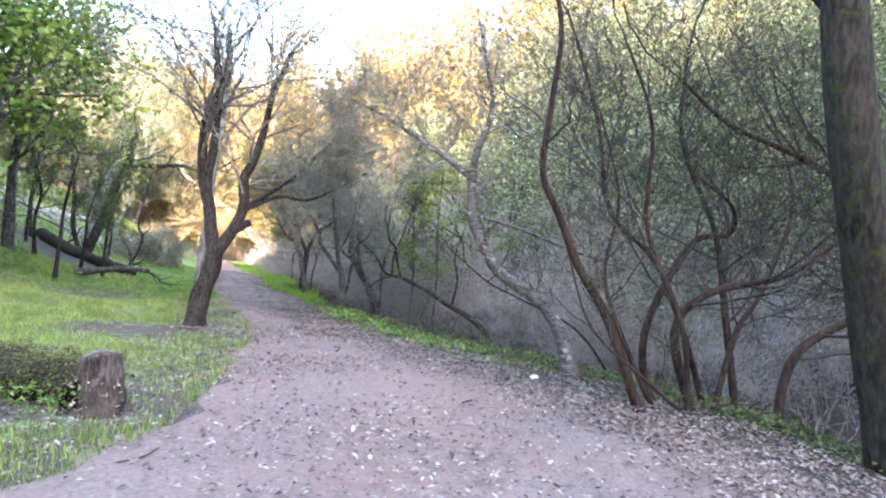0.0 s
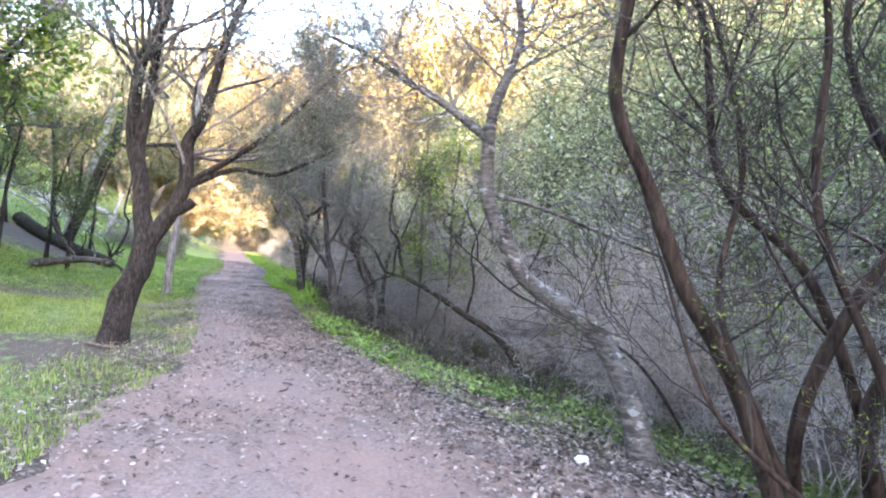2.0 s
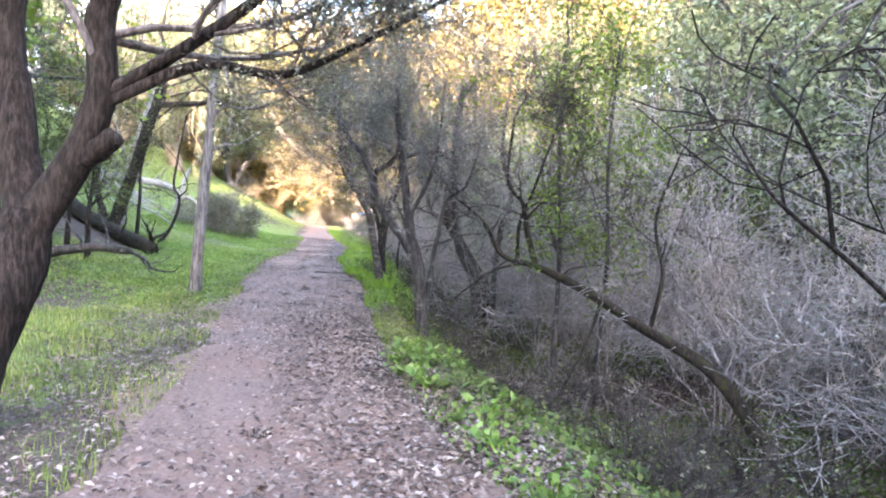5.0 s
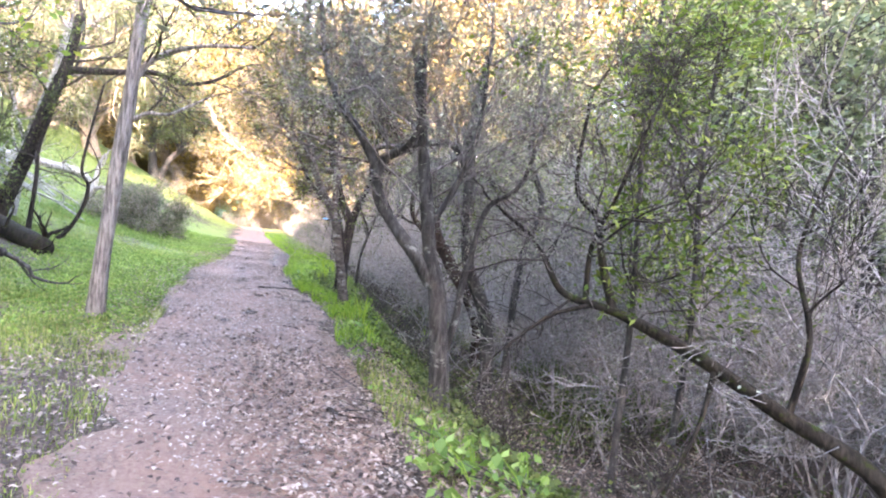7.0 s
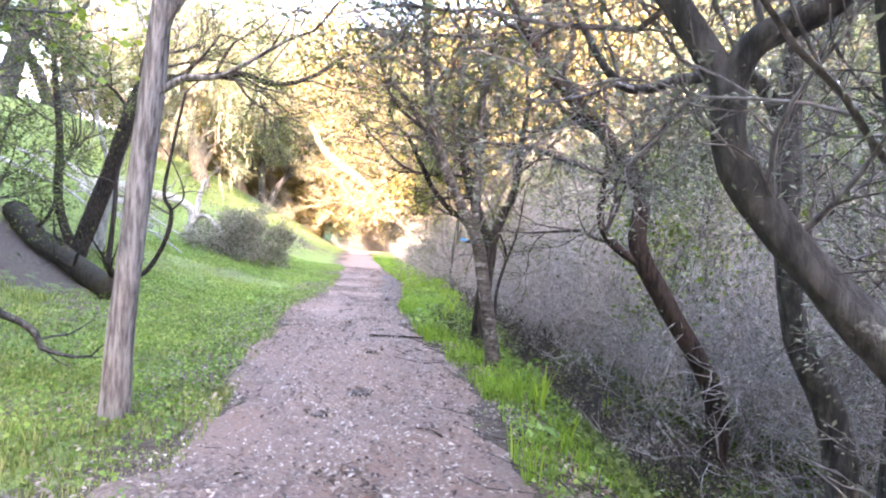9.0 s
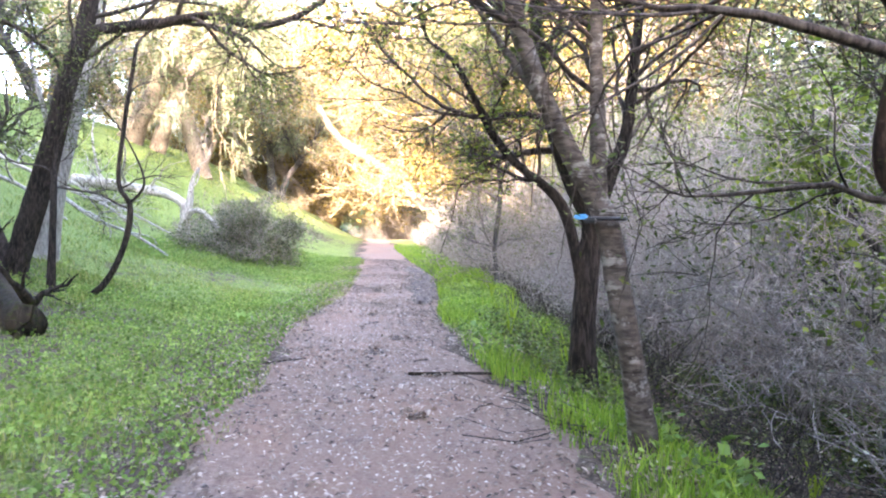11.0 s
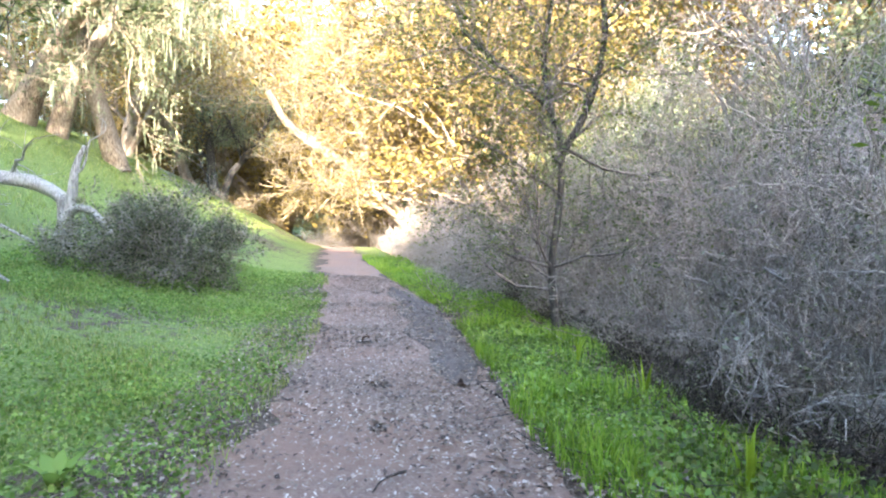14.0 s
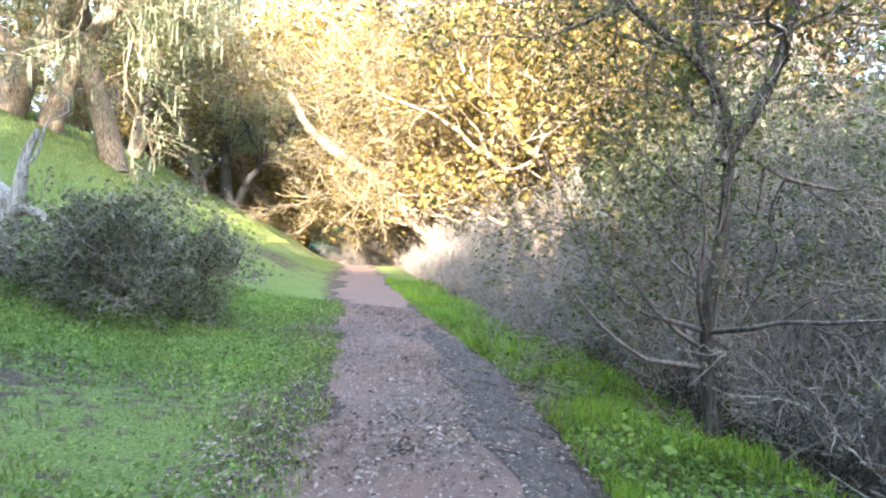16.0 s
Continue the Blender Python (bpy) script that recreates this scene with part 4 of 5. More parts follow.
for k, (sx, sy, tall, lx) in enumerate([(-10.6, 15.0, 2.8, 0.5), (-11.4, 14.2, 3.2, -0.4), (-12.6, 18.4, 3.4, 0.7), (-13.6, 16.0, 3.0, 0.3), (-9.6, 14.7, 2.6, 0.2), (-14.8, 17.4, 3.6, -0.5), (-8.6, 12.0, 3.0, 0.4)]):
    z0 = H(sx, sy)
    tree("slope_sapling", "thin crooked dark sapling on the slope", (sx, sy), [([(sx, sy, z0), (sx + lx * 0.2, sy, z0 + tall * 0.35), (sx + lx * 0.1, sy + 0.1, z0 + tall * 0.6), (sx + lx, sy, z0 + tall)], 0.05, 0.025)],
         M_DARKBARK, M_DARKTWIG, 160 + k, sprays=[(0, 0.4, 6, 0.9, 3)], leaf=(M_OAKLEAF, 0.06, 6, 0.09), group="saplings on the slope", category="sapling")

# ---- thickets ----
grey = shrub_proto("thicket_shrub", "tangled bare grey twiggy shrub on the bank", 61, 2.6, 0.9, 7, 4, M_TWIG, spec=dict(shrink=(0.5, 0.8)), leaf=(M_SHRUBLEAF, 0.04, 1, 0.05), group="thicket along the creek bank")
grey_b = shrub_proto("dark_thicket_shrub", "tall grey-brown shrub with upright stems and dull leaves", 67, 3.6, 0.7, 7, 4, M_DUSKTWIG, spec=dict(shrink=(0.5, 0.8)), leaf=(M_DUSKLEAF, 0.034, 4, 0.07), group="thicket along the creek bank")
dark = shrub_proto("bramble", "low dark brown bramble tangle on the bank", 71, 1.1, 1.0, 11, 3, M_DARKTWIG, spec=dict(angle=(30, 80)), leaf=(M_SHRUBLEAF, 0.04, 1, 0.06), group="brambles on the bank", r=0.010, lift=0.5)


def bank(y, d):
    """The place d metres to the right of the way's right edge."""
    i = np.interp(y, EDGE_R[:, 1], EDGE_R[:, 0])
    return float(i) + d * 0.86, y + d * 0.45


places, places_b, places_d = [], [], []
for y, d in [(9.6, 4.4), (11.0, 5.6), (13.0, 5.0), (15.0, 4.2), (14.4, 6.0), (17.4, 4.0), (19.2, 3.6), (16.2, 4.0), (20.8, 2.6), (21.9, 2.1), (22.8, 2.3), (23.8, 1.7), (25.0, 2.3), (26.3, 1.4), (27.6, 2.0),
             (29.0, 1.5), (30.6, 2.2), (32.5, 1.7), (35.0, 2.1), (38.0, 1.8), (41.5, 2.2), (7.0, 5.0), (5.0, 5.2)]:
    places.append(bank(y, d + (0.8 if y > 20 else 0.0)))
for y, d in [(19.8, 4.4), (21.3, 3.4), (22.2, 3.4), (23.2, 2.9), (24.4, 3.4), (25.6, 3.3), (27.0, 3.4), (28.4, 3.2), (30.0, 3.6), (33.5, 3.5), (36.5, 3.6), (17.8, 4.4), (12.0, 7.0), (9.0, 7.0), (14.6, 2.9), (14.0, 3.8), (17.4, 3.4), (12.2, 4.2), (10.8, 5.6)]:
    places_b.append(bank(y, d + (0.6 if y > 20 else 0.0)))
for y, d in [(8.6, 1.2), (9.8, 1.3), (10.8, 1.1), (12.6, 1.2), (13.6, 1.6), (14.4, 1.2), (15.4, 1.5), (12.0, 2.4), (6.0, 1.6), (7.2, 2.2), (8.2, 2.0), (9.2, 1.7), (10.2, 2.0), (11.4, 1.5), (13.4, 3.0), (14.8, 2.4), (16.0, 2.0), (17.0, 1.6), (6.8, 3.2), (8.8, 3.4), (10.6, 3.4), (18.4, 1.5), (19.6, 1.5), (20.9, 1.0), (17.6, 0.9), (18.8, 0.8), (20.2, 1.7), (21.5, 1.6), (22.6, 1.5), (24.8, 1.6), (22.0, 0.9), (23.0, 0.8), (24.2, 0.9), (25.6, 0.9), (27.2, 0.8), (4.6, 1.9), (8.0, 3.2), (9.8, 3.6), (11.0, 3.0)]:
    places_d.append(bank(y, d + (0.9 if y > 17 else 0.0)))
places += [(-18.5, 43.5), (-17.0, 41.0), (-27.5, 54.5), (-25.0, 52.5), (-33.0, 56.0), (-30.5, 53.0), (-33.0, 51.5), (-35.5, 50.0), (-29.2, 53.5), (-31.0, 56.0), (-28.0, 55.5), (-22.0, 48.0), (-20.0, 46.0)]
places += [(5.0, 12.0), (6.5, 14.0), (4.5, 15.5), (8.0, 17.0), (3.5, 18.0), (6.0, 19.5), (9.5, 13.5), (2.5, 20.5), (7.5, 11.0), (5.5, 9.5), (8.5, 20.0), (4.2, 13.4), (2.2, 16.6), (11.0, 16.0)]
planted(grey, places, prng)
ochre = shrub_proto("sunlit_ochre_shrub", "leafy shrub coloured ochre for low sunlight behind the ridge", 73, 3.4, 1.6, 9, 4, M_TANTWIG, spec=dict(shrink=(0.5, 0.8)), leaf=(M_GOLD, 0.09, 12, 0.14), group="ochre shrubs behind the ridge", r=0.02)
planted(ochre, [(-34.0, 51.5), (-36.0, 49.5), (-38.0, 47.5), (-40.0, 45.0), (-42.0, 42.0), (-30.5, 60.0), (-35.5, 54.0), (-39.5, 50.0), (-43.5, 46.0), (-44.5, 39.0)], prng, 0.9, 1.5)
places_b += [(-5.4, 25.4, 1.4), (-5.0, 27.0, 1.6), (-7.6, 29.4, 1.4)]
planted(grey_b, places_b, prng)
planted(dark, places_d, prng, 0.5, 1.0)

# round twiggy shrub grown through the fallen dead wood
rs = shrub_proto("round_shrub", "rounded grey-brown leafy shrub on the slope beside dead wood", 83, 1.7, 1.6, 26, 4, M_TWIG, spec=dict(shrink=(0.5, 0.7)), leaf=(M_SHRUBLEAF, 0.05, 6, 0.07), r=0.014, lift=0.75)
planted(rs, [(-16.3, 25.9, 1.3, 0.5)], prng)


tree("evergreen_tree", "pale grey stem with a dense dark green crown in the thicket", (-8.4, 25.1), [
    ([(-8.4, 25.1, -0.3), (-8.5, 25.1, 0.9), (-8.4, 25.15, 2.0), (-8.5, 25.1, 2.9), (-9.2, 24.9, 3.6), (-9.9, 25.4, 4.3)], 0.055, 0.03),
    ([(-8.45, 25.12, 2.3), (-8.1, 25.3, 3.0), (-7.9, 25.5, 4.0), (-8.0, 25.6, 4.9)], 0.06, 0.03),
    ([(-8.5, 25.1, 2.8), (-8.7, 25.4, 3.7), (-8.6, 25.6, 4.8)], 0.05, 0.025),
], M_GREYBARK, M_MIDTWIG, 147, sprays=[(0, 0.15, 22, 1.2, 3), (1, 0.1, 13, 1.2, 3), (2, 0.1, 11, 1.2, 3)], leaf=(M_OAKLEAF, 0.055, 8, 0.12))


def lying(name, label, pts, r0, r1, mat, seed, knots=(), category="log", free=False):
    """A log or limb that lies on the ground, with the stubs of its branches."""
    rng = np.random.default_rng(seed)
    p = np.array([(x, y, z if free else H(x, y) + z) for x, y, z in pts])
    root = thing(name, p[0], label, category)
    W = Wood()
    line = trunk_tube(W, p, r0, r1, rng, 0.1, 12)
    part("log", W.mesh("log", mat, p[0]), root)
    for u, d, ln, r in knots:
        K, t = Wood(), []
        grow(K, rng, line[int(u * (len(line) - 1))], d, ln, r, 2, dict(SPRAY, kids=2, thin=0.005, wobble=0.3), t)
        part("branch", K.mesh("branch", mat, p[0]), root)
    return root


lying("dead_log", "bleached fallen trunk with bare branches on the slope", [(-21.0, 23.8, 2.7), (-19.73, 24.39, 2.5), (-19.17, 24.63, 2.39), (-18.6, 24.88, 2.28), (-18.1, 25.1, 2.0), (-18.03, 25.13, 1.6), (-18.2, 25.05, 0.9)], 0.15, 0.12, M_BLEACHED, 91,
      [(0.2, (0.2, -0.6, 0.5), 1.2, 0.05), (0.4, (0.6, -0.5, 0.3), 0.9, 0.04), (0.1, (-0.3, -0.4, 0.8), 1.5, 0.05)], free=True)
lying("dead_limb", "bleached arching dead limb at the shrub's foot", [(-18.05, 24.95, 1.0), (-17.68, 25.0, 1.69), (-17.31, 25.1, 1.74), (-16.99, 25.2, 1.43), (-16.75, 25.3, 1.15)], 0.09, 0.05, M_BLEACHED, 93, [(0.7, (0.6, 0.1, -0.2), 0.5, 0.03)], free=True)
lying("dead_snag", "bleached upright snag with peeling grey bark", [(-18.05, 25.1, -0.1), (-17.85, 25.15, 1.1), (-17.78, 25.19, 1.7), (-17.62, 25.27, 2.2)], 0.12, 0.04, M_BLEACHED, 95, [(0.6, (0.5, 0, 0.7), 0.8, 0.03)], "snag")
for k, pts in enumerate([[(-17.9, 21.2, 0.5), (-17.35, 21.5, 0.4), (-16.75, 21.8, 0.3), (-16.1, 22.15, 0.3), (-15.4, 22.5, 0.08)], [(-20.4, 21.0, 0.4), (-19.0, 21.7, 0.35), (-18.2, 22.1, 0.4), (-17.45, 22.5, 0.5), (-16.9, 22.8, 0.3)],
                         [(-21.5, 22.3, 0.5), (-20.8, 22.6, 0.4), (-20.0, 23.0, 0.2), (-19.0, 23.5, 0.3), (-17.5, 24.2, 0.2)], [(-18.8, 19.6, 0.3), (-17.6, 20.6, 0.3), (-16.6, 21.0, 0.12)], [(-19.6, 23.2, 0.2), (-18.6, 23.0, 0.35), (-17.6, 23.3, 0.15)]]):
    lying("dead_branch", "tangle of bleached fallen branches on the grass", pts, 0.055, 0.025, M_BLEACHED, 97 + k,
          [(0.2, (0.5, 0.2, 0.7), 0.9, 0.03), (0.4, (0.8, -0.4, 0.3), 0.9, 0.03), (0.6, (0.7, 0.5, 0.2), 0.9, 0.025), (0.8, (0.8, -0.2, 0.3), 0.7, 0.02), (0.5, (0.3, -0.8, 0.3), 0.8, 0.025)], "branch")
lying("fallen_log", "dark fallen log with moss across the slope", [(-15.2, 18.2, 0.2), (-13.4, 17.7, 0.2), (-11.9, 17.4, 0.2), (-10.4, 16.95, 0.14)], 0.2, 0.18, M_MOSSBARK, 109,
      [(0.3, (0.2, -0.5, 0.8), 0.8, 0.05), (0.55, (-0.3, 0.1, 0.9), 0.6, 0.04), (0.98, (0.5, -0.3, 0.4), 0.5, 0.06), (0.96, (0.5, -0.5, -0.1), 0.45, 0.06), (0.97, (0.2, 0.3, 0.7), 0.4, 0.05), (0.7, (0.1, -0.9, 0.2), 0.6, 0.04)])
lying("fallen_log", "grey fallen branch log propped on the grass", [(-9.4, 13.5, 0.06), (-8.7, 13.7, 0.34), (-8.1, 13.8, 0.52), (-7.5, 13.9, 0.57)], 0.10, 0.06, M_GREYBARK, 111, [(0.5, (-0.1, -0.1, 0.9), 0.7, 0.03), (0.75, (-0.6, 0.1, 0.7), 0.7, 0.03), (0.95, (0.5, 0.2, -0.5), 0.6, 0.04)])
tree("low_limb", "mossy half-fallen stem sprawling low over the bank", (2.3, 13.2), [
    ([(2.3, 13.2, -0.9), (1.6, 13.1, -0.1), (0.83, 13.05, 0.36), (0.3, 13.1, 0.65), (-0.17, 13.15, 0.85), (-0.42, 13.15, 0.93), (-0.77, 13.2, 1.02), (-1.01, 13.2, 1.39), (-1.36, 13.2, 1.66)], 0.075, 0.012),
    ([(-0.36, 13.17, 0.92), (-0.48, 13.2, 1.29), (-0.55, 13.2, 1.63), (-0.74, 13.2, 1.89), (-0.7, 13.2, 2.6)], 0.038, 0.014),
    ([(-0.58, 13.18, 0.98), (-0.57, 13.2, 1.41), (-0.42, 13.2, 1.82), (-0.2, 13.2, 2.5)], 0.026, 0.01),
    ([(-0.5, 13.18, 0.95), (-0.8, 13.0, 0.85), (-1.05, 12.9, 0.65), (-1.2, 12.8, 0.5)], 0.02, 0.006),
    ([(0.4, 13.08, 0.6), (0.3, 12.9, 0.2), (0.1, 12.8, -0.3)], 0.022, 0.01),
    ([(0.9, 13.05, 0.3), (1.0, 13.1, 0.9), (0.9, 13.2, 1.5), (1.1, 13.3, 2.2)], 0.028, 0.012),
], M_MOSSBARK, M_DARKTWIG, 113, sprays=[(0, 0.5, 6, 0.6, 2), (1, 0.2, 7, 0.7, 3), (2, 0.2, 7, 0.7, 3), (3, 0.3, 4, 0.4, 2), (5, 0.3, 5, 0.8, 3)], flare=0.1, spec=dict(cap=0.014))
lying("dark_branch", "dark bare branch forking above the creek bank", [(1.24, 9.16, 1.78), (1.41, 9.25, 1.55), (1.67, 9.36, 1.34), (2.06, 9.54, 1.03), (2.68, 9.79, 0.74), (3.61, 10.16, 0.25), (4.46, 10.49, -0.89)], 0.004, 0.024, M_DARKBARK, 115,
      [(0.33, (-0.05, -0.1, 0.9), 1.1, 0.013), (0.5, (0.4, 0.0, 0.7), 0.8, 0.012), (0.6, (-0.1, 0.4, 0.9), 1.0, 0.013), (0.7, (0.3, -0.3, 0.6), 0.9, 0.012), (0.2, (-0.5, 0.1, 0.5), 0.5, 0.008)], "branch", free=True)


def stump():
    rng = np.random.default_rng(7)
    z = H(-0.38, 3.9)
    root = thing("stump", (-0.38, 3.9, z), "old cut stump with bark and moss beside the footpath", "stump")
    W = Wood()
    trunk_tube(W, [(0.04, -0.03, -0.08), (0.02, -0.02, 0.18), (-0.03, 0, 0.44)], 0.15, 0.15, rng, 0.2, 18)
    part("stump_body", W.mesh("stump_body", M_CUTBARK), root)
    C = Wood()
    trunk_tube(C, [(-0.03, 0, 0.43), (-0.033, 0, 0.455)], 0.135, 0.12, rng, 0, 16)
    part("cut_face", C.mesh("cut_face", M_CUT), root, "weathered pale cut face")
    c = rng.normal(size=(500, 3)) * (0.09, 0.09, 0.12) + (0.0, -0.03, 0.16)
    part("leaves", leaf_mesh("leaves", c[np.hypot(c[:, 0], c[:, 1]) > 0.14], rng, 0.04, M_LITTER), root)


def mossy_log():
    """A rotten log under moss, with ferny leaves on it."""
    rng = np.random.default_rng(17)
    base = np.array((-0.62, 4.0, H(-0.62, 4.0)))
    root = thing("mossy_log", base, "rotten log thick with olive moss beside the stump", "log")
    W = Wood()
    line = trunk_tube(W, [base + (-0.05, 0.0, 0.1), base + (-0.35, 0.12, 0.2), base + (-0.65, 0.1, 0.12), base + (-1.0, 0.3, 0.2), base + (-1.3, 0.35, 0.1)], 0.14, 0.17, rng, 0.1, 18)
    part("log", W.mesh("log", M_MOSSBARK, base), root)
    n = 5200
    k = rng.integers(0, len(line), n)
    a = rng.uniform(-0.4, math.pi + 0.4, n)
    c = line[k] + np.stack([rng.normal(size=n) * 0.05, np.cos(a) * 0.19, np.sin(a) * 0.19], 1) * (1.0 + 0.25 * np.sin(k * 0.9 + 2 * a) + 0.12 * rng.normal(size=n))[:, None] - base
    part("moss", leaf_mesh("moss", c, rng, 0.03, M_MOSSLEAF, 0.4), root, "olive moss tufts")
    e = np.stack([rng.uniform(-1.3, 0.1, 260), rng.normal(size=260) * 0.1 - 0.2, rng.uniform(0.02, 0.2, 260)], 1)
    part("leaves", leaf_mesh("leaves", e, rng, 0.06, M_CLOVER, 0.4), root, "small green leaves at its foot")


mossy_log()
stump()


def stick(pts, r, mat, seed, label="brown fallen stick lying on the footpath"):
    rng = np.random.default_rng(seed)
    p = np.array([(x, y, H(x, y) + r + 0.012) for x, y in pts])
    W = Wood()
    trunk_tube(W, p, r, r * 0.6, rng, 0, 6)
    ob = new("stick", W.mesh("stick", mat, p[0]))
    ob.location = p[0]
    tagged(ob, label, "stick", group="sticks on the ground")


stick([(-6.6, 18.13), (-6.2, 18.35), (-5.85, 18.5)], 0.018, M_MOSSBARK, 1)
stick([(-8.2, 17.7), (-8.0, 17.95), (-7.85, 18.2)], 0.01, M_DARKBARK, 2)
stick([(-2.3, 12.3), (-2.15, 12.2), (-1.95, 12.22)], 0.02, M_DARKBARK, 3)
stick([(-6.9, 20.4), (-6.75, 20.2), (-6.7, 19.95)], 0.012, M_DARKBARK, 4)
stick([(-8.6, 22.3), (-8.3, 22.0), (-8.2, 21.8)], 0.012, M_DARKBARK, 5)
stick([(-2.75, 8.35), (-2.5, 8.3), (-2.3, 8.32)], 0.025, M_CUT, 6, "broken piece of wood at the tree's foot")
srng = np.random.default_rng(31)
for k in range(46):
    y = srng.uniform(2, 27)
    l, r = np.interp(y, EDGE_L[:, 1], EDGE_L[:, 0]), np.interp(y, EDGE_R[:, 1], EDGE_R[:, 0])
    x, a, ln = srng.uniform(l, r + 0.6), srng.uniform(0, 6.28), srng.uniform(0.1, 0.32)
    stick([(x, y), (x + ln * 0.5 * math.cos(a), y + ln * 0.5 * math.sin(a)), (x + ln * math.cos(a + 0.3), y + ln * math.sin(a + 0.3))], srng.uniform(0.004, 0.009), M_DARKTWIG, 50 + k)


# ---- ground cover ----
def scatter(rng, n, lo, hi, dmin, dmax, side):
    """Places beside the way between two y: side 1 left, -1 right; d from its edge."""
    y = rng.uniform(lo, hi, n)
    e = EDGE_L if side > 0 else EDGE_R
    x0 = np.interp(y, e[:, 1], e[:, 0])
    d = dmin + (dmax - dmin) * rng.random(n)
    return x0 - side * d * 0.86, y - side * d * 0.42


def blades(name, label, xs, ys, tall, width, mat, rng, lean=0.5):
    n = len(xs)
    z = height(xs, ys) - 0.01
    h = tall * rng.uniform(0.5, 1.3, n) * (1.0 + 0.55 * wave(xs, ys, 3.3, 2.0) + 0.25 * wave(xs, ys, 9.0, 5.0))
    a = rng.uniform(0, 6.28, n)
    side = np.stack([np.cos(a), np.sin(a), np.zeros(n)], 1) * (width * rng.uniform(0.6, 1.3, n))[:, None]
    b = rng.uniform(0, 6.28, n)
    out = np.stack([np.cos(b), np.sin(b), np.zeros(n)], 1) * (h * rng.uniform(0.1, lean, n))[:, None]
    p = np.stack([xs, ys, z], 1)
    up = np.array((0, 0, 1.0)) * h[:, None]
    v = np.stack([p - side, p + side, p + up * 0.6 + out * 0.4 + side * 0.7, p + up * 0.6 + out * 0.4 - side * 0.7, p + up * 0.95 + out * 1.1], 1).reshape(-1, 3)
    i = np.arange(n)[:, None] * 5
    quads, tris = (i + np.array([0, 1, 2, 3])), (i + np.array([3, 2, 4, 4]))
    me = bpy.data.meshes.new(name)
    me.vertices.add(len(v))
    me.vertices.foreach_set("co", v.astype(np.float32).ravel())
    loops = np.concatenate([quads, tris[:, :3]], 1).ravel().astype(np.int32)
    me.loops.add(len(loops))
    me.loops.foreach_set("vertex_index", loops)
    me.polygons.add(2 * n)
    st = (np.arange(n)[:, None] * 7 + np.array([0, 4])).ravel().astype(np.int32)
    me.polygons.foreach_set("loop_start", st)
    me.update(calc_edges=True)
    me.materials.append(mat)
    tagged(new(name, me), label, "grass", kind="stuff")


grng = np.random.default_rng(5)


def keep(x, y, f, seed, cut, rng):
    """Thins places into patches."""
    w = 0.5 + 0.5 * wave(x, y, f, seed) + rng.normal(size=len(x)) * 0.18
    m = (w > cut) & (((x + 13.0) / 2.6) ** 2 + ((y - 16.9) / 1.3) ** 2 > 0.5 + 0.5 * rng.random(len(x)))
    return x[m], y[m]


x, y = scatter(grng, 170000, -1, 15, -0.15, 6.0, 1)
x, y = keep(x, y, 1.05, 1.0, 0.36, grng)
blades("grass", "short patchy green grass beside the footpath", x, y, 0.065, 0.0045, M_GRASS, grng)
x, y = scatter(grng, 125000, 14, 31, -0.12, 5.0, 1)
x, y = keep(x, y, 1.05, 1.0, 0.34, grng)
x, y = keep(x, y, 2.3, 7.0, 0.34, grng)
blades("grass", "short green grass beside the footpath", x, y, 0.06, 0.005, M_GRASS, grng)
x, y = scatter(grng, 70000, 14, 44, 3.0, 12, 1)
x, y = keep(x, y, 1.3, 3.0, 0.33, grng)
blades("grass", "green grass on the slope", x, y, 0.10, 0.007, M_GRASS, grng)
x, y = scatter(grng, 52000, 14.5, 36, 0.0, 1.6, -1)
x, y = keep(x, y, 1.5, 2.0, 0.3, grng)
x, y = keep(x, y, 3.7, 5.0, 0.3, grng)
blades("tall_grass", "bright tall grass at the footpath's edge", x, y, 0.16, 0.006, M_TALL, grng)
x, y = scatter(grng, 12000, 7, 17, 0.1, 0.9, -1)
x, y = keep(x, y, 1.7, 4.0, 0.62, grng)
blades("grass", "sparse grass at the bank's edge", x, y, 0.09, 0.004, M_GRASS, grng)


def cover(name, label, x, y, size, mat, rng, lift=0.05, slim=0.8):
    z = height(x, y) + rng.uniform(0.005, lift, len(x))
    me = leaf_mesh(name, np.stack([x, y, z], 1), rng, size, mat, slim)
    tagged(new(name, me), label, "leaves" if mat is M_LITTER else "undergrowth", kind="stuff")


x, y = scatter(grng, 110000, 13, 31, 0.0, 5.5, 1)
x, y = keep(x, y, 0.8, 2.5, 0.42, grng)
cover("low_plants", "low clover-like green plants among grass", x, y, 0.036, M_CLOVER, grng, 0.10)
x, y = scatter(grng, 16000, 8.0, 31, 0.05, 1.1, -1)
x, y = keep(x, y, 1.3, 6.0, 0.72, grng)
cover("low_plants", "green leafy plants at the bank's edge", x, y, 0.04, M_CLOVER, grng, 0.12)


x, y = scatter(grng, 30000, 18.5, 36, 0.05, 1.6, -1)
x, y = keep(x, y, 1.3, 6.0, 0.42, grng)
cover("low_plants", "bright green leafy plants beside the thicket", x, y, 0.04, M_CLOVER, grng, 0.12)


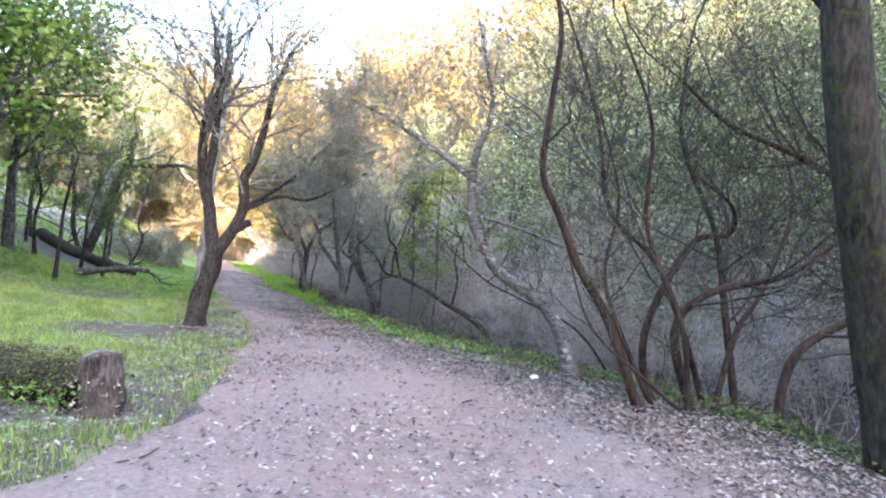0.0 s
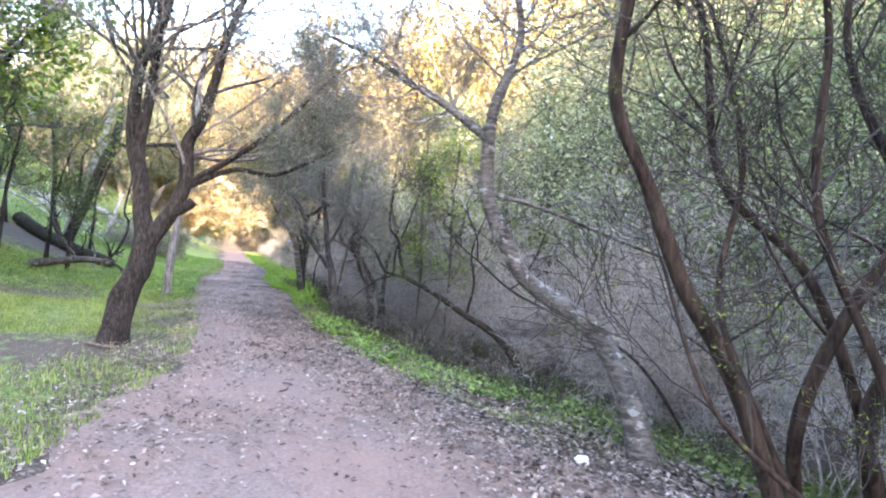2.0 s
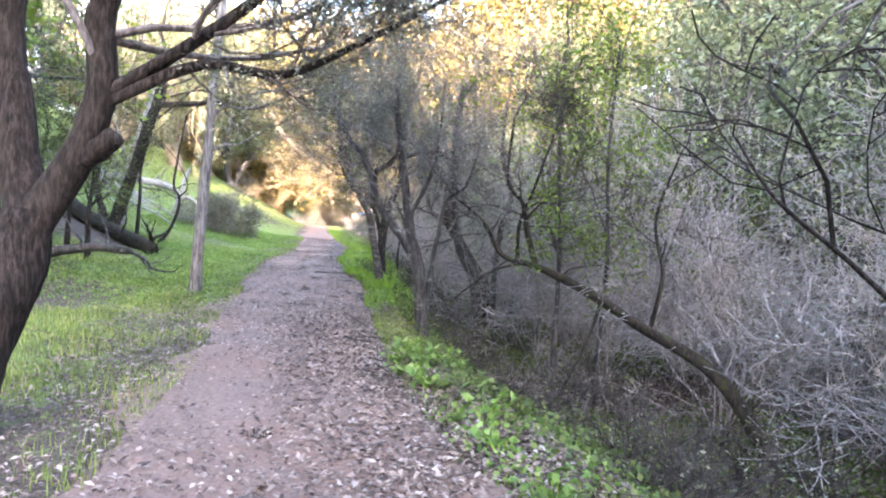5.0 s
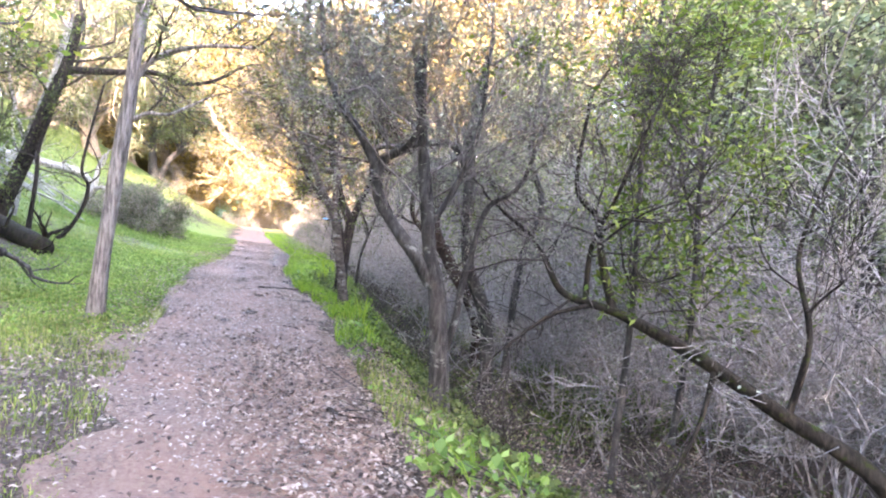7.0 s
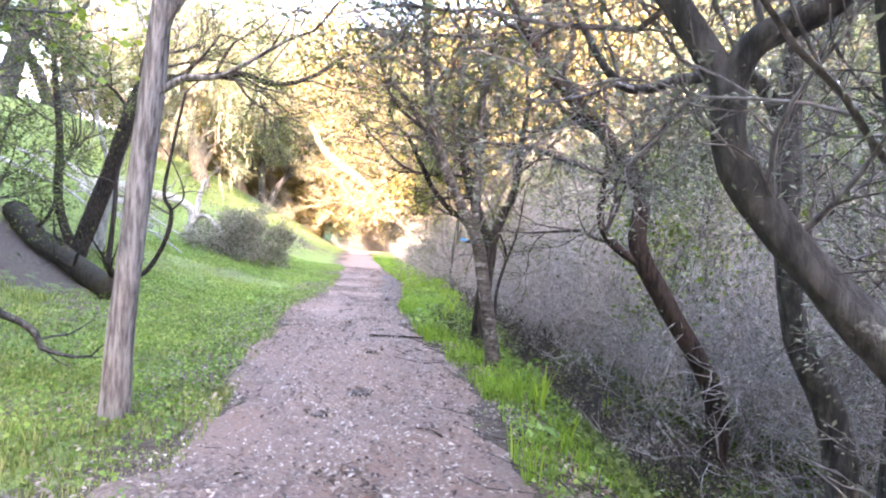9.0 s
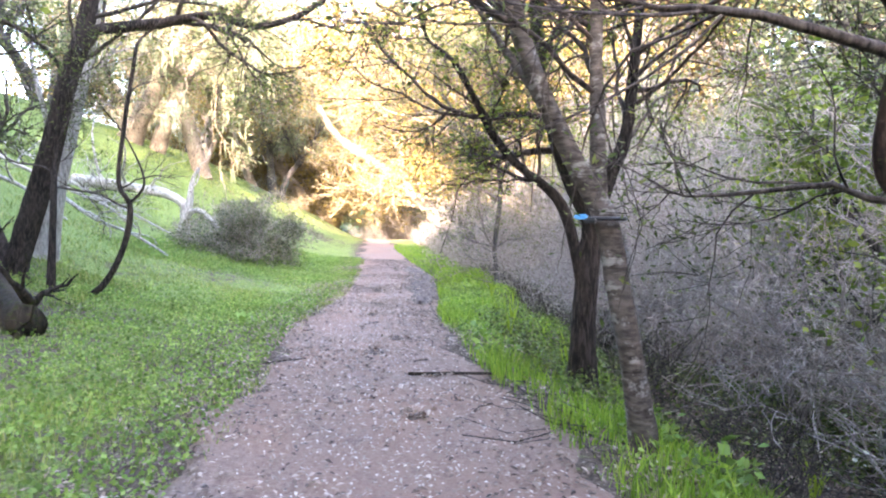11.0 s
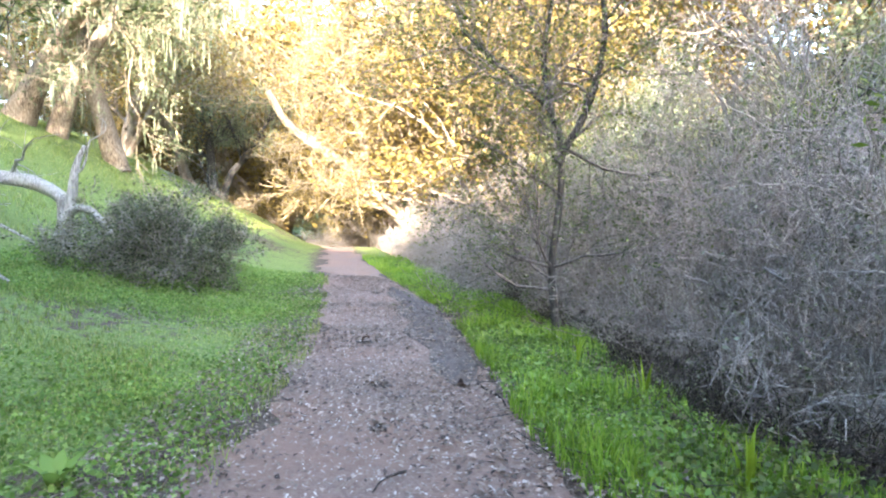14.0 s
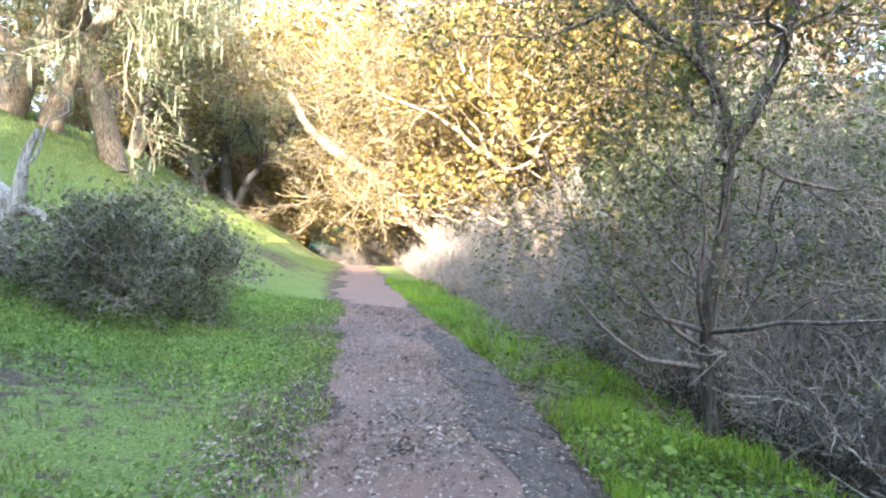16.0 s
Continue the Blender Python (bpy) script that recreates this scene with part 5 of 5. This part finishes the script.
x, y = scatter(grng, 24000, 20, 32, 2.0, 5.0, -1)
x, y = keep(x, y, 1.1, 3.0, 0.40, grng)
cover("undergrowth", "dark ivy-like undergrowth under the thicket", x, y, 0.05, M_OAKLEAF, grng, 0.2)
x, y = scatter(grng, 90000, 2, 21, 0.5, 5.5, -1)
x, y = keep(x, y, 1.1, 3.0, 0.40, grng)
cover("undergrowth", "dark ivy-like undergrowth over the creek bank", x, y, 0.045, M_OAKLEAF, grng, 0.2)
x, y = scatter(grng, 95000, 2, 26, 0.3, 5.5, -1)
m = (y < 17) | (np.interp(y, EDGE_R[:, 1], EDGE_R[:, 0]) + 1.3 < x)
x, y = x[m], y[m]
cover("bank_litter", "brown dead leaves lying over the creek bank", x, y, 0.05, M_LITTER, grng, 0.03, 0.5)


def litter():
    rng = np.random.default_rng(9)
    n = 165000
    y = -1 + 32 * rng.random(n) ** 1.25
    l, r = np.interp(y, EDGE_L[:, 1], EDGE_L[:, 0]), np.interp(y, EDGE_R[:, 1], EDGE_R[:, 0])
    left = np.where(y < 6, 2.6, np.where(y < 15, 1.3, 0.9))
    x = l - left + (r - l + left + np.where(y < 18, 3.2, 1.0)) * rng.random(n)
    m = (0.5 + 0.5 * wave(x, y, 1.9, 3.3) + rng.normal(size=n) * 0.3) > 0.33
    near = np.random.default_rng(19)
    y2 = near.uniform(0, 14, 52000)                    # drifts along the bank's edge
    x2 = np.interp(y2, EDGE_R[:, 1], EDGE_R[:, 0]) + near.uniform(-1.1, 1.3, len(y2)) + near.normal(size=len(y2)) * 0.25
    x, y = np.concatenate([x[m], x2]), np.concatenate([y[m], y2])
    flat_leaves("leaf_litter", "dry tan fallen leaves scattered over the footpath", x, y, M_LITTER, rng, 0.045)
    y3 = near.uniform(11, 29, 20000)                    # bleached flecks along the middle of the way
    x3 = np.interp(y3, MID[:, 1], MID[:, 0]) + near.normal(size=len(y3)) * 0.7
    flat_leaves("pale_litter", "bleached leaf fragments scattered over the footpath", x3, y3, M_PALELITTER, near, 0.028)


def flat_leaves(name, label, x, y, mat, rng, size):
    """Leaves lying nearly flat on the ground."""
    n = len(x)
    z = height(x, y) + 0.026 + rng.uniform(0, 0.012, n)
    a = rng.uniform(0, 6.28, n)
    tilt = rng.normal(size=n) * 0.25
    ax = np.stack([np.cos(a), np.sin(a), tilt], 1)
    bx = np.stack([-np.sin(a), np.cos(a), rng.normal(size=n) * 0.25], 1)
    s = size * rng.uniform(0.3, 1.3, (n, 1)) ** 1.2
    c = np.stack([x, y, z], 1)
    up = np.array((0, 0, 0.12))
    v = np.stack([c - ax * s * 0.5, c + bx * s * 0.24 + up * s, c + ax * s * 0.5, c - bx * s * 0.24 + up * s], 1).reshape(-1, 3)
    me = mesh_of(name, v, np.arange(4 * n).reshape(n, 4), mat, smooth=False)
    tagged(new(name, me), label, "leaves", kind="stuff")


litter()


def iris(at, count, tall, seed):
    rng = np.random.default_rng(seed)
    root = thing("iris_clump", (at[0], at[1], H(*at) - 0.02), "clump of bright yellow-green sword-shaped leaves", "plant", "iris clumps by the footpath")
    for k in range(count):
        a, h, w = rng.uniform(0, 6.28), tall * rng.uniform(0.6, 1.1), rng.uniform(0.010, 0.016)
        out, side = np.array((math.cos(a), math.sin(a), 0)), np.array((-math.sin(a), math.cos(a), 0))
        v, f = [], []
        for j, u in enumerate((0, 0.35, 0.7, 1.0)):
            c = out * (0.02 + 0.28 * h * u * u) + np.array((0, 0, h * u)) + side * 0.02 * math.sin(a * 3)
            ww = w * (1 - u**3) + 0.001
            v += [c - side * ww, c + out * 0.003, c + side * ww]
            if j:
                b = 3 * (j - 1)
                f += [(b, b + 1, b + 4, b + 3), (b + 1, b + 2, b + 5, b + 4)]
        part("leaf", mesh_of("leaf", np.array(v), f, M_IRIS), root)


for k, (ix, iy, n, tall) in enumerate([(-3.55, 15.9, 11, 0.42), (-3.2, 15.4, 6, 0.3), (-6.35, 20.15, 9, 0.36), (-6.6, 20.9, 9, 0.38), (-6.0, 20.3, 7, 0.3), (-5.5, 19.6, 6, 0.32), (-7.2, 22.6, 6, 0.35), (-4.0, 17.6, 6, 0.3), (-7.9, 23.4, 7, 0.4), (-3.4, 18.6, 7, 0.4), (-5.35, 18.95, 6, 0.3)]):
    iris((ix, iy), n, tall, 200 + k)


def herb(at, seed, size=0.10, tall=0.22, n=26):
    rng = np.random.default_rng(seed)
    root = thing("green_plant", (at[0], at[1], H(*at) - 0.02), "low leafy green plant growing at the bank's edge", "plant", "green plants along the bank")
    W, c = Wood(), []
    for k in range(7):
        a = rng.uniform(0, 6.28)
        e = np.array((math.cos(a) * 0.16, math.sin(a) * 0.16, tall * rng.uniform(0.6, 1.1)))
        W.add([(0, 0, 0), e * 0.5 + (0, 0, 0.03), e], [0.004, 0.003, 0.002], 3)
        c += [e * u + rng.normal(size=3) * 0.03 for u in rng.uniform(0.4, 1.05, n // 7 + 1)]
    part("stalks", W.mesh("stalks", M_TALL), root)
    part("leaves", leaf_mesh("leaves", np.array(c), rng, size, M_CLOVER, 0.6), root)
    return root


hrng = np.random.default_rng(15)
h0 = herb((0, 0), 1, size=0.075, tall=0.18, n=34)
planted(h0, [bank(yy, hrng.uniform(0.15, 0.7)) for yy in np.concatenate([hrng.uniform(8.0, 12, 16), hrng.uniform(12, 25, 12)])], hrng, 0.7, 1.25, 0.02)

def dock(at, seed):
    """A rosette of broad upright leaves, each with a folded midrib."""
    rng = np.random.default_rng(seed)
    root = thing("broad_leaved_plant", (at[0], at[1], H(*at) - 0.02), "broad-leaved bright green plant among clover", "plant")
    for k in range(6):
        a, h, w = k * 1.05 + rng.uniform(-0.3, 0.3), rng.uniform(0.15, 0.24), rng.uniform(0.032, 0.048)
        out, side = np.array((math.cos(a), math.sin(a), 0)), np.array((-math.sin(a), math.cos(a), 0))
        v, f = [], []
        for j, u in enumerate(np.linspace(0, 1, 7)):
            c = out * (0.02 + 0.6 * h * u * u) + np.array((0, 0, h * (u - 0.25 * u * u)))
            ww = w * math.sin(math.pi * min(1, 0.12 + 0.88 * u)) ** 0.8 + 0.002
            v += [c - side * ww + (0, 0, 0.012), c, c + side * ww + (0, 0, 0.012)]
            if j:
                b = 3 * (j - 1)
                f += [(b, b + 1, b + 4, b + 3), (b + 1, b + 2, b + 5, b + 4)]
        part("leaf", mesh_of("leaf", np.array(v), f, M_CLOVER), root)


dock((-10.05, 19.5), 401)


def fallen_twigs():
    """Bare sticks that lie about on the bank, too many to count."""
    rng = np.random.default_rng(63)
    W = Wood()
    x, y = scatter(rng, 4200, 3, 30, 0.1, 4.5, -1)
    for px, py in zip(x, y):
        a, ln, r = rng.uniform(0, 6.28), rng.uniform(0.15, 0.8), rng.uniform(0.003, 0.008)
        e = np.array((math.cos(a), math.sin(a), 0)) * ln
        p = np.array((px, py, H(px, py) + 0.012))
        q = p + e * 0.5 + rng.normal(size=3) * (0.05, 0.05, 0.0)
        z = p + e
        q[2], z[2] = H(q[0], q[1]) + rng.uniform(0.015, 0.05), H(z[0], z[1]) + rng.uniform(0.02, 0.16)
        W.add([p, q, z], [r, r * 0.8, r * 0.5], 3)
    tagged(new("fallen_twigs", W.mesh("fallen_twigs", M_GREYBARK)), "dry grey twigs scattered over the creek bank", "twigs", kind="stuff")


fallen_twigs()

# marker and rubbish
def marker():
    root = thing("blue_marker", (-4.70, 17.06, 1.42), "small blue and black plastic clip strapped round the trunk", "marker")
    S = Wood()
    a = np.linspace(0, 2 * math.pi, 25)
    S.add(np.stack([0.04 + 0.115 * np.cos(a), 0.045 + 0.115 * np.sin(a), 0 * a], 1), np.full(25, 0.014), 6)
    part("strap", S.mesh("strap", M_BLACK), root)
    for dx, dz, mt, nm in ((-0.075, 0.012, M_BLUE, "blue_case"), (-0.02, -0.012, M_BLACK, "clip")):
        bm = bmesh.new()
        bmesh.ops.create_cube(bm, size=1.0)
        bmesh.ops.scale(bm, vec=(0.075, 0.04, 0.03), verts=bm.verts)
        bmesh.ops.bevel(bm, geom=bm.edges[:], offset=0.009, segments=3, affect="EDGES")
        bmesh.ops.translate(bm, vec=(dx, -0.085, dz), verts=bm.verts)
        me = bpy.data.meshes.new(nm)
        bm.to_mesh(me)
        bm.free()
        me.materials.append(mt)
        part(nm, me, root)


marker()


def paper():
    rng = np.random.default_rng(3)
    bm = bmesh.new()
    bmesh.ops.create_icosphere(bm, subdivisions=3, radius=0.05)
    for v in bm.verts:
        v.co *= 1 + 0.45 * noise.noise(v.co * 30) + 0.2 * noise.noise(v.co * 70)
        v.co.z *= 0.65
    me = bpy.data.meshes.new("crumpled_paper")
    bm.to_mesh(me)
    bm.free()
    me.materials.append(M_PAPER)
    ob = new("crumpled_paper", me)
    ob.location = (2.9, 6.85, H(2.9, 6.85) + 0.03)
    tagged(ob, "crumpled white paper lying on dry leaves", "litter")


paper()


def mud():
    """Churned dark mud along the way's edge."""
    rng = np.random.default_rng(21)
    n, m = 150, 22
    u, w = np.meshgrid(np.linspace(0, 1, n), np.linspace(-1, 1, m), indexing="ij")
    yy = 22.3 + 7.0 * u
    ex, hw = np.interp(yy, EDGE_R[:, 1], EDGE_R[:, 0]), 0.4 * np.sin(np.pi * np.clip(u, 0.01, 0.99)) ** 0.5 * (1 + 0.25 * np.sin(u * 23))
    px, py = ex - 0.28 + w * hw * 0.9, yy - 0.1 + w * hw * 0.4
    ridge = np.array([noise.noise((a * 9, b * 9, 0)) + 0.6 * noise.noise((a * 23, b * 23, 3)) for a, b in zip(px.ravel(), py.ravel())])
    pz = height(px.ravel(), py.ravel()) + 0.008 + (0.03 + 0.07 * ridge) * (1 - w.ravel() ** 2) - 0.04 * (np.abs(w.ravel()) > 0.99)
    i = (np.arange(n - 1)[:, None] * m + np.arange(m - 1)[None]).ravel()
    me = mesh_of("mud", np.stack([px.ravel(), py.ravel(), pz], 1), np.stack([i, i + m, i + m + 1, i + 1], 1), M_MUD)
    tagged(new("mud", me), "churned dark mud along the footpath's edge", "mud", kind="structure")


mud()


def clump(at, size, seed):
    rng = np.random.default_rng(seed)
    root = thing("leaf_clump", (at[0], at[1], H(*at) + 0.01), "small dark clump of wet leaves and earth", "leaf clump", "dark clumps on the footpath")
    bm = bmesh.new()
    bmesh.ops.create_icosphere(bm, subdivisions=3, radius=size)
    for v in bm.verts:
        v.co *= 1 + 0.7 * noise.noise(v.co * 22 + Vector((seed, 0, 0)))
        v.co.z *= 0.32
    me = bpy.data.meshes.new("clod")
    bm.to_mesh(me)
    bm.free()
    me.materials.append(M_MUD)
    part("clod", me, root)
    c = rng.normal(size=(26, 3)) * (size, size, size * 0.2) + (0, 0, size * 0.25)
    part("leaves", leaf_mesh("leaves", c, rng, 0.05, M_LITTER), root)


for k, (cx, cy, cs) in enumerate([(-12.88, 28.3, 0.09), (-10.54, 23.67, 0.09), (-11.43, 26.77, 0.08), (-7.39, 18.82, 0.08), (-7.6, 19.6, 0.07), (-9.4, 22.0, 0.08), (-8.9, 21.0, 0.06), (-5.1, 15.6, 0.09), (-5.0, 14.9, 0.06), (-6.0, 17.2, 0.06), (-1.29, 9.6, 0.06), (-2.14, 12.2, 0.08), (3.5, 5.2, 0.1), (3.9, 4.7, 0.09), (-10.2, 24.6, 0.06), (-4.2, 14.1, 0.05), (-0.8, 8.9, 0.05)]):
    clump((cx, cy), cs, 300 + k)
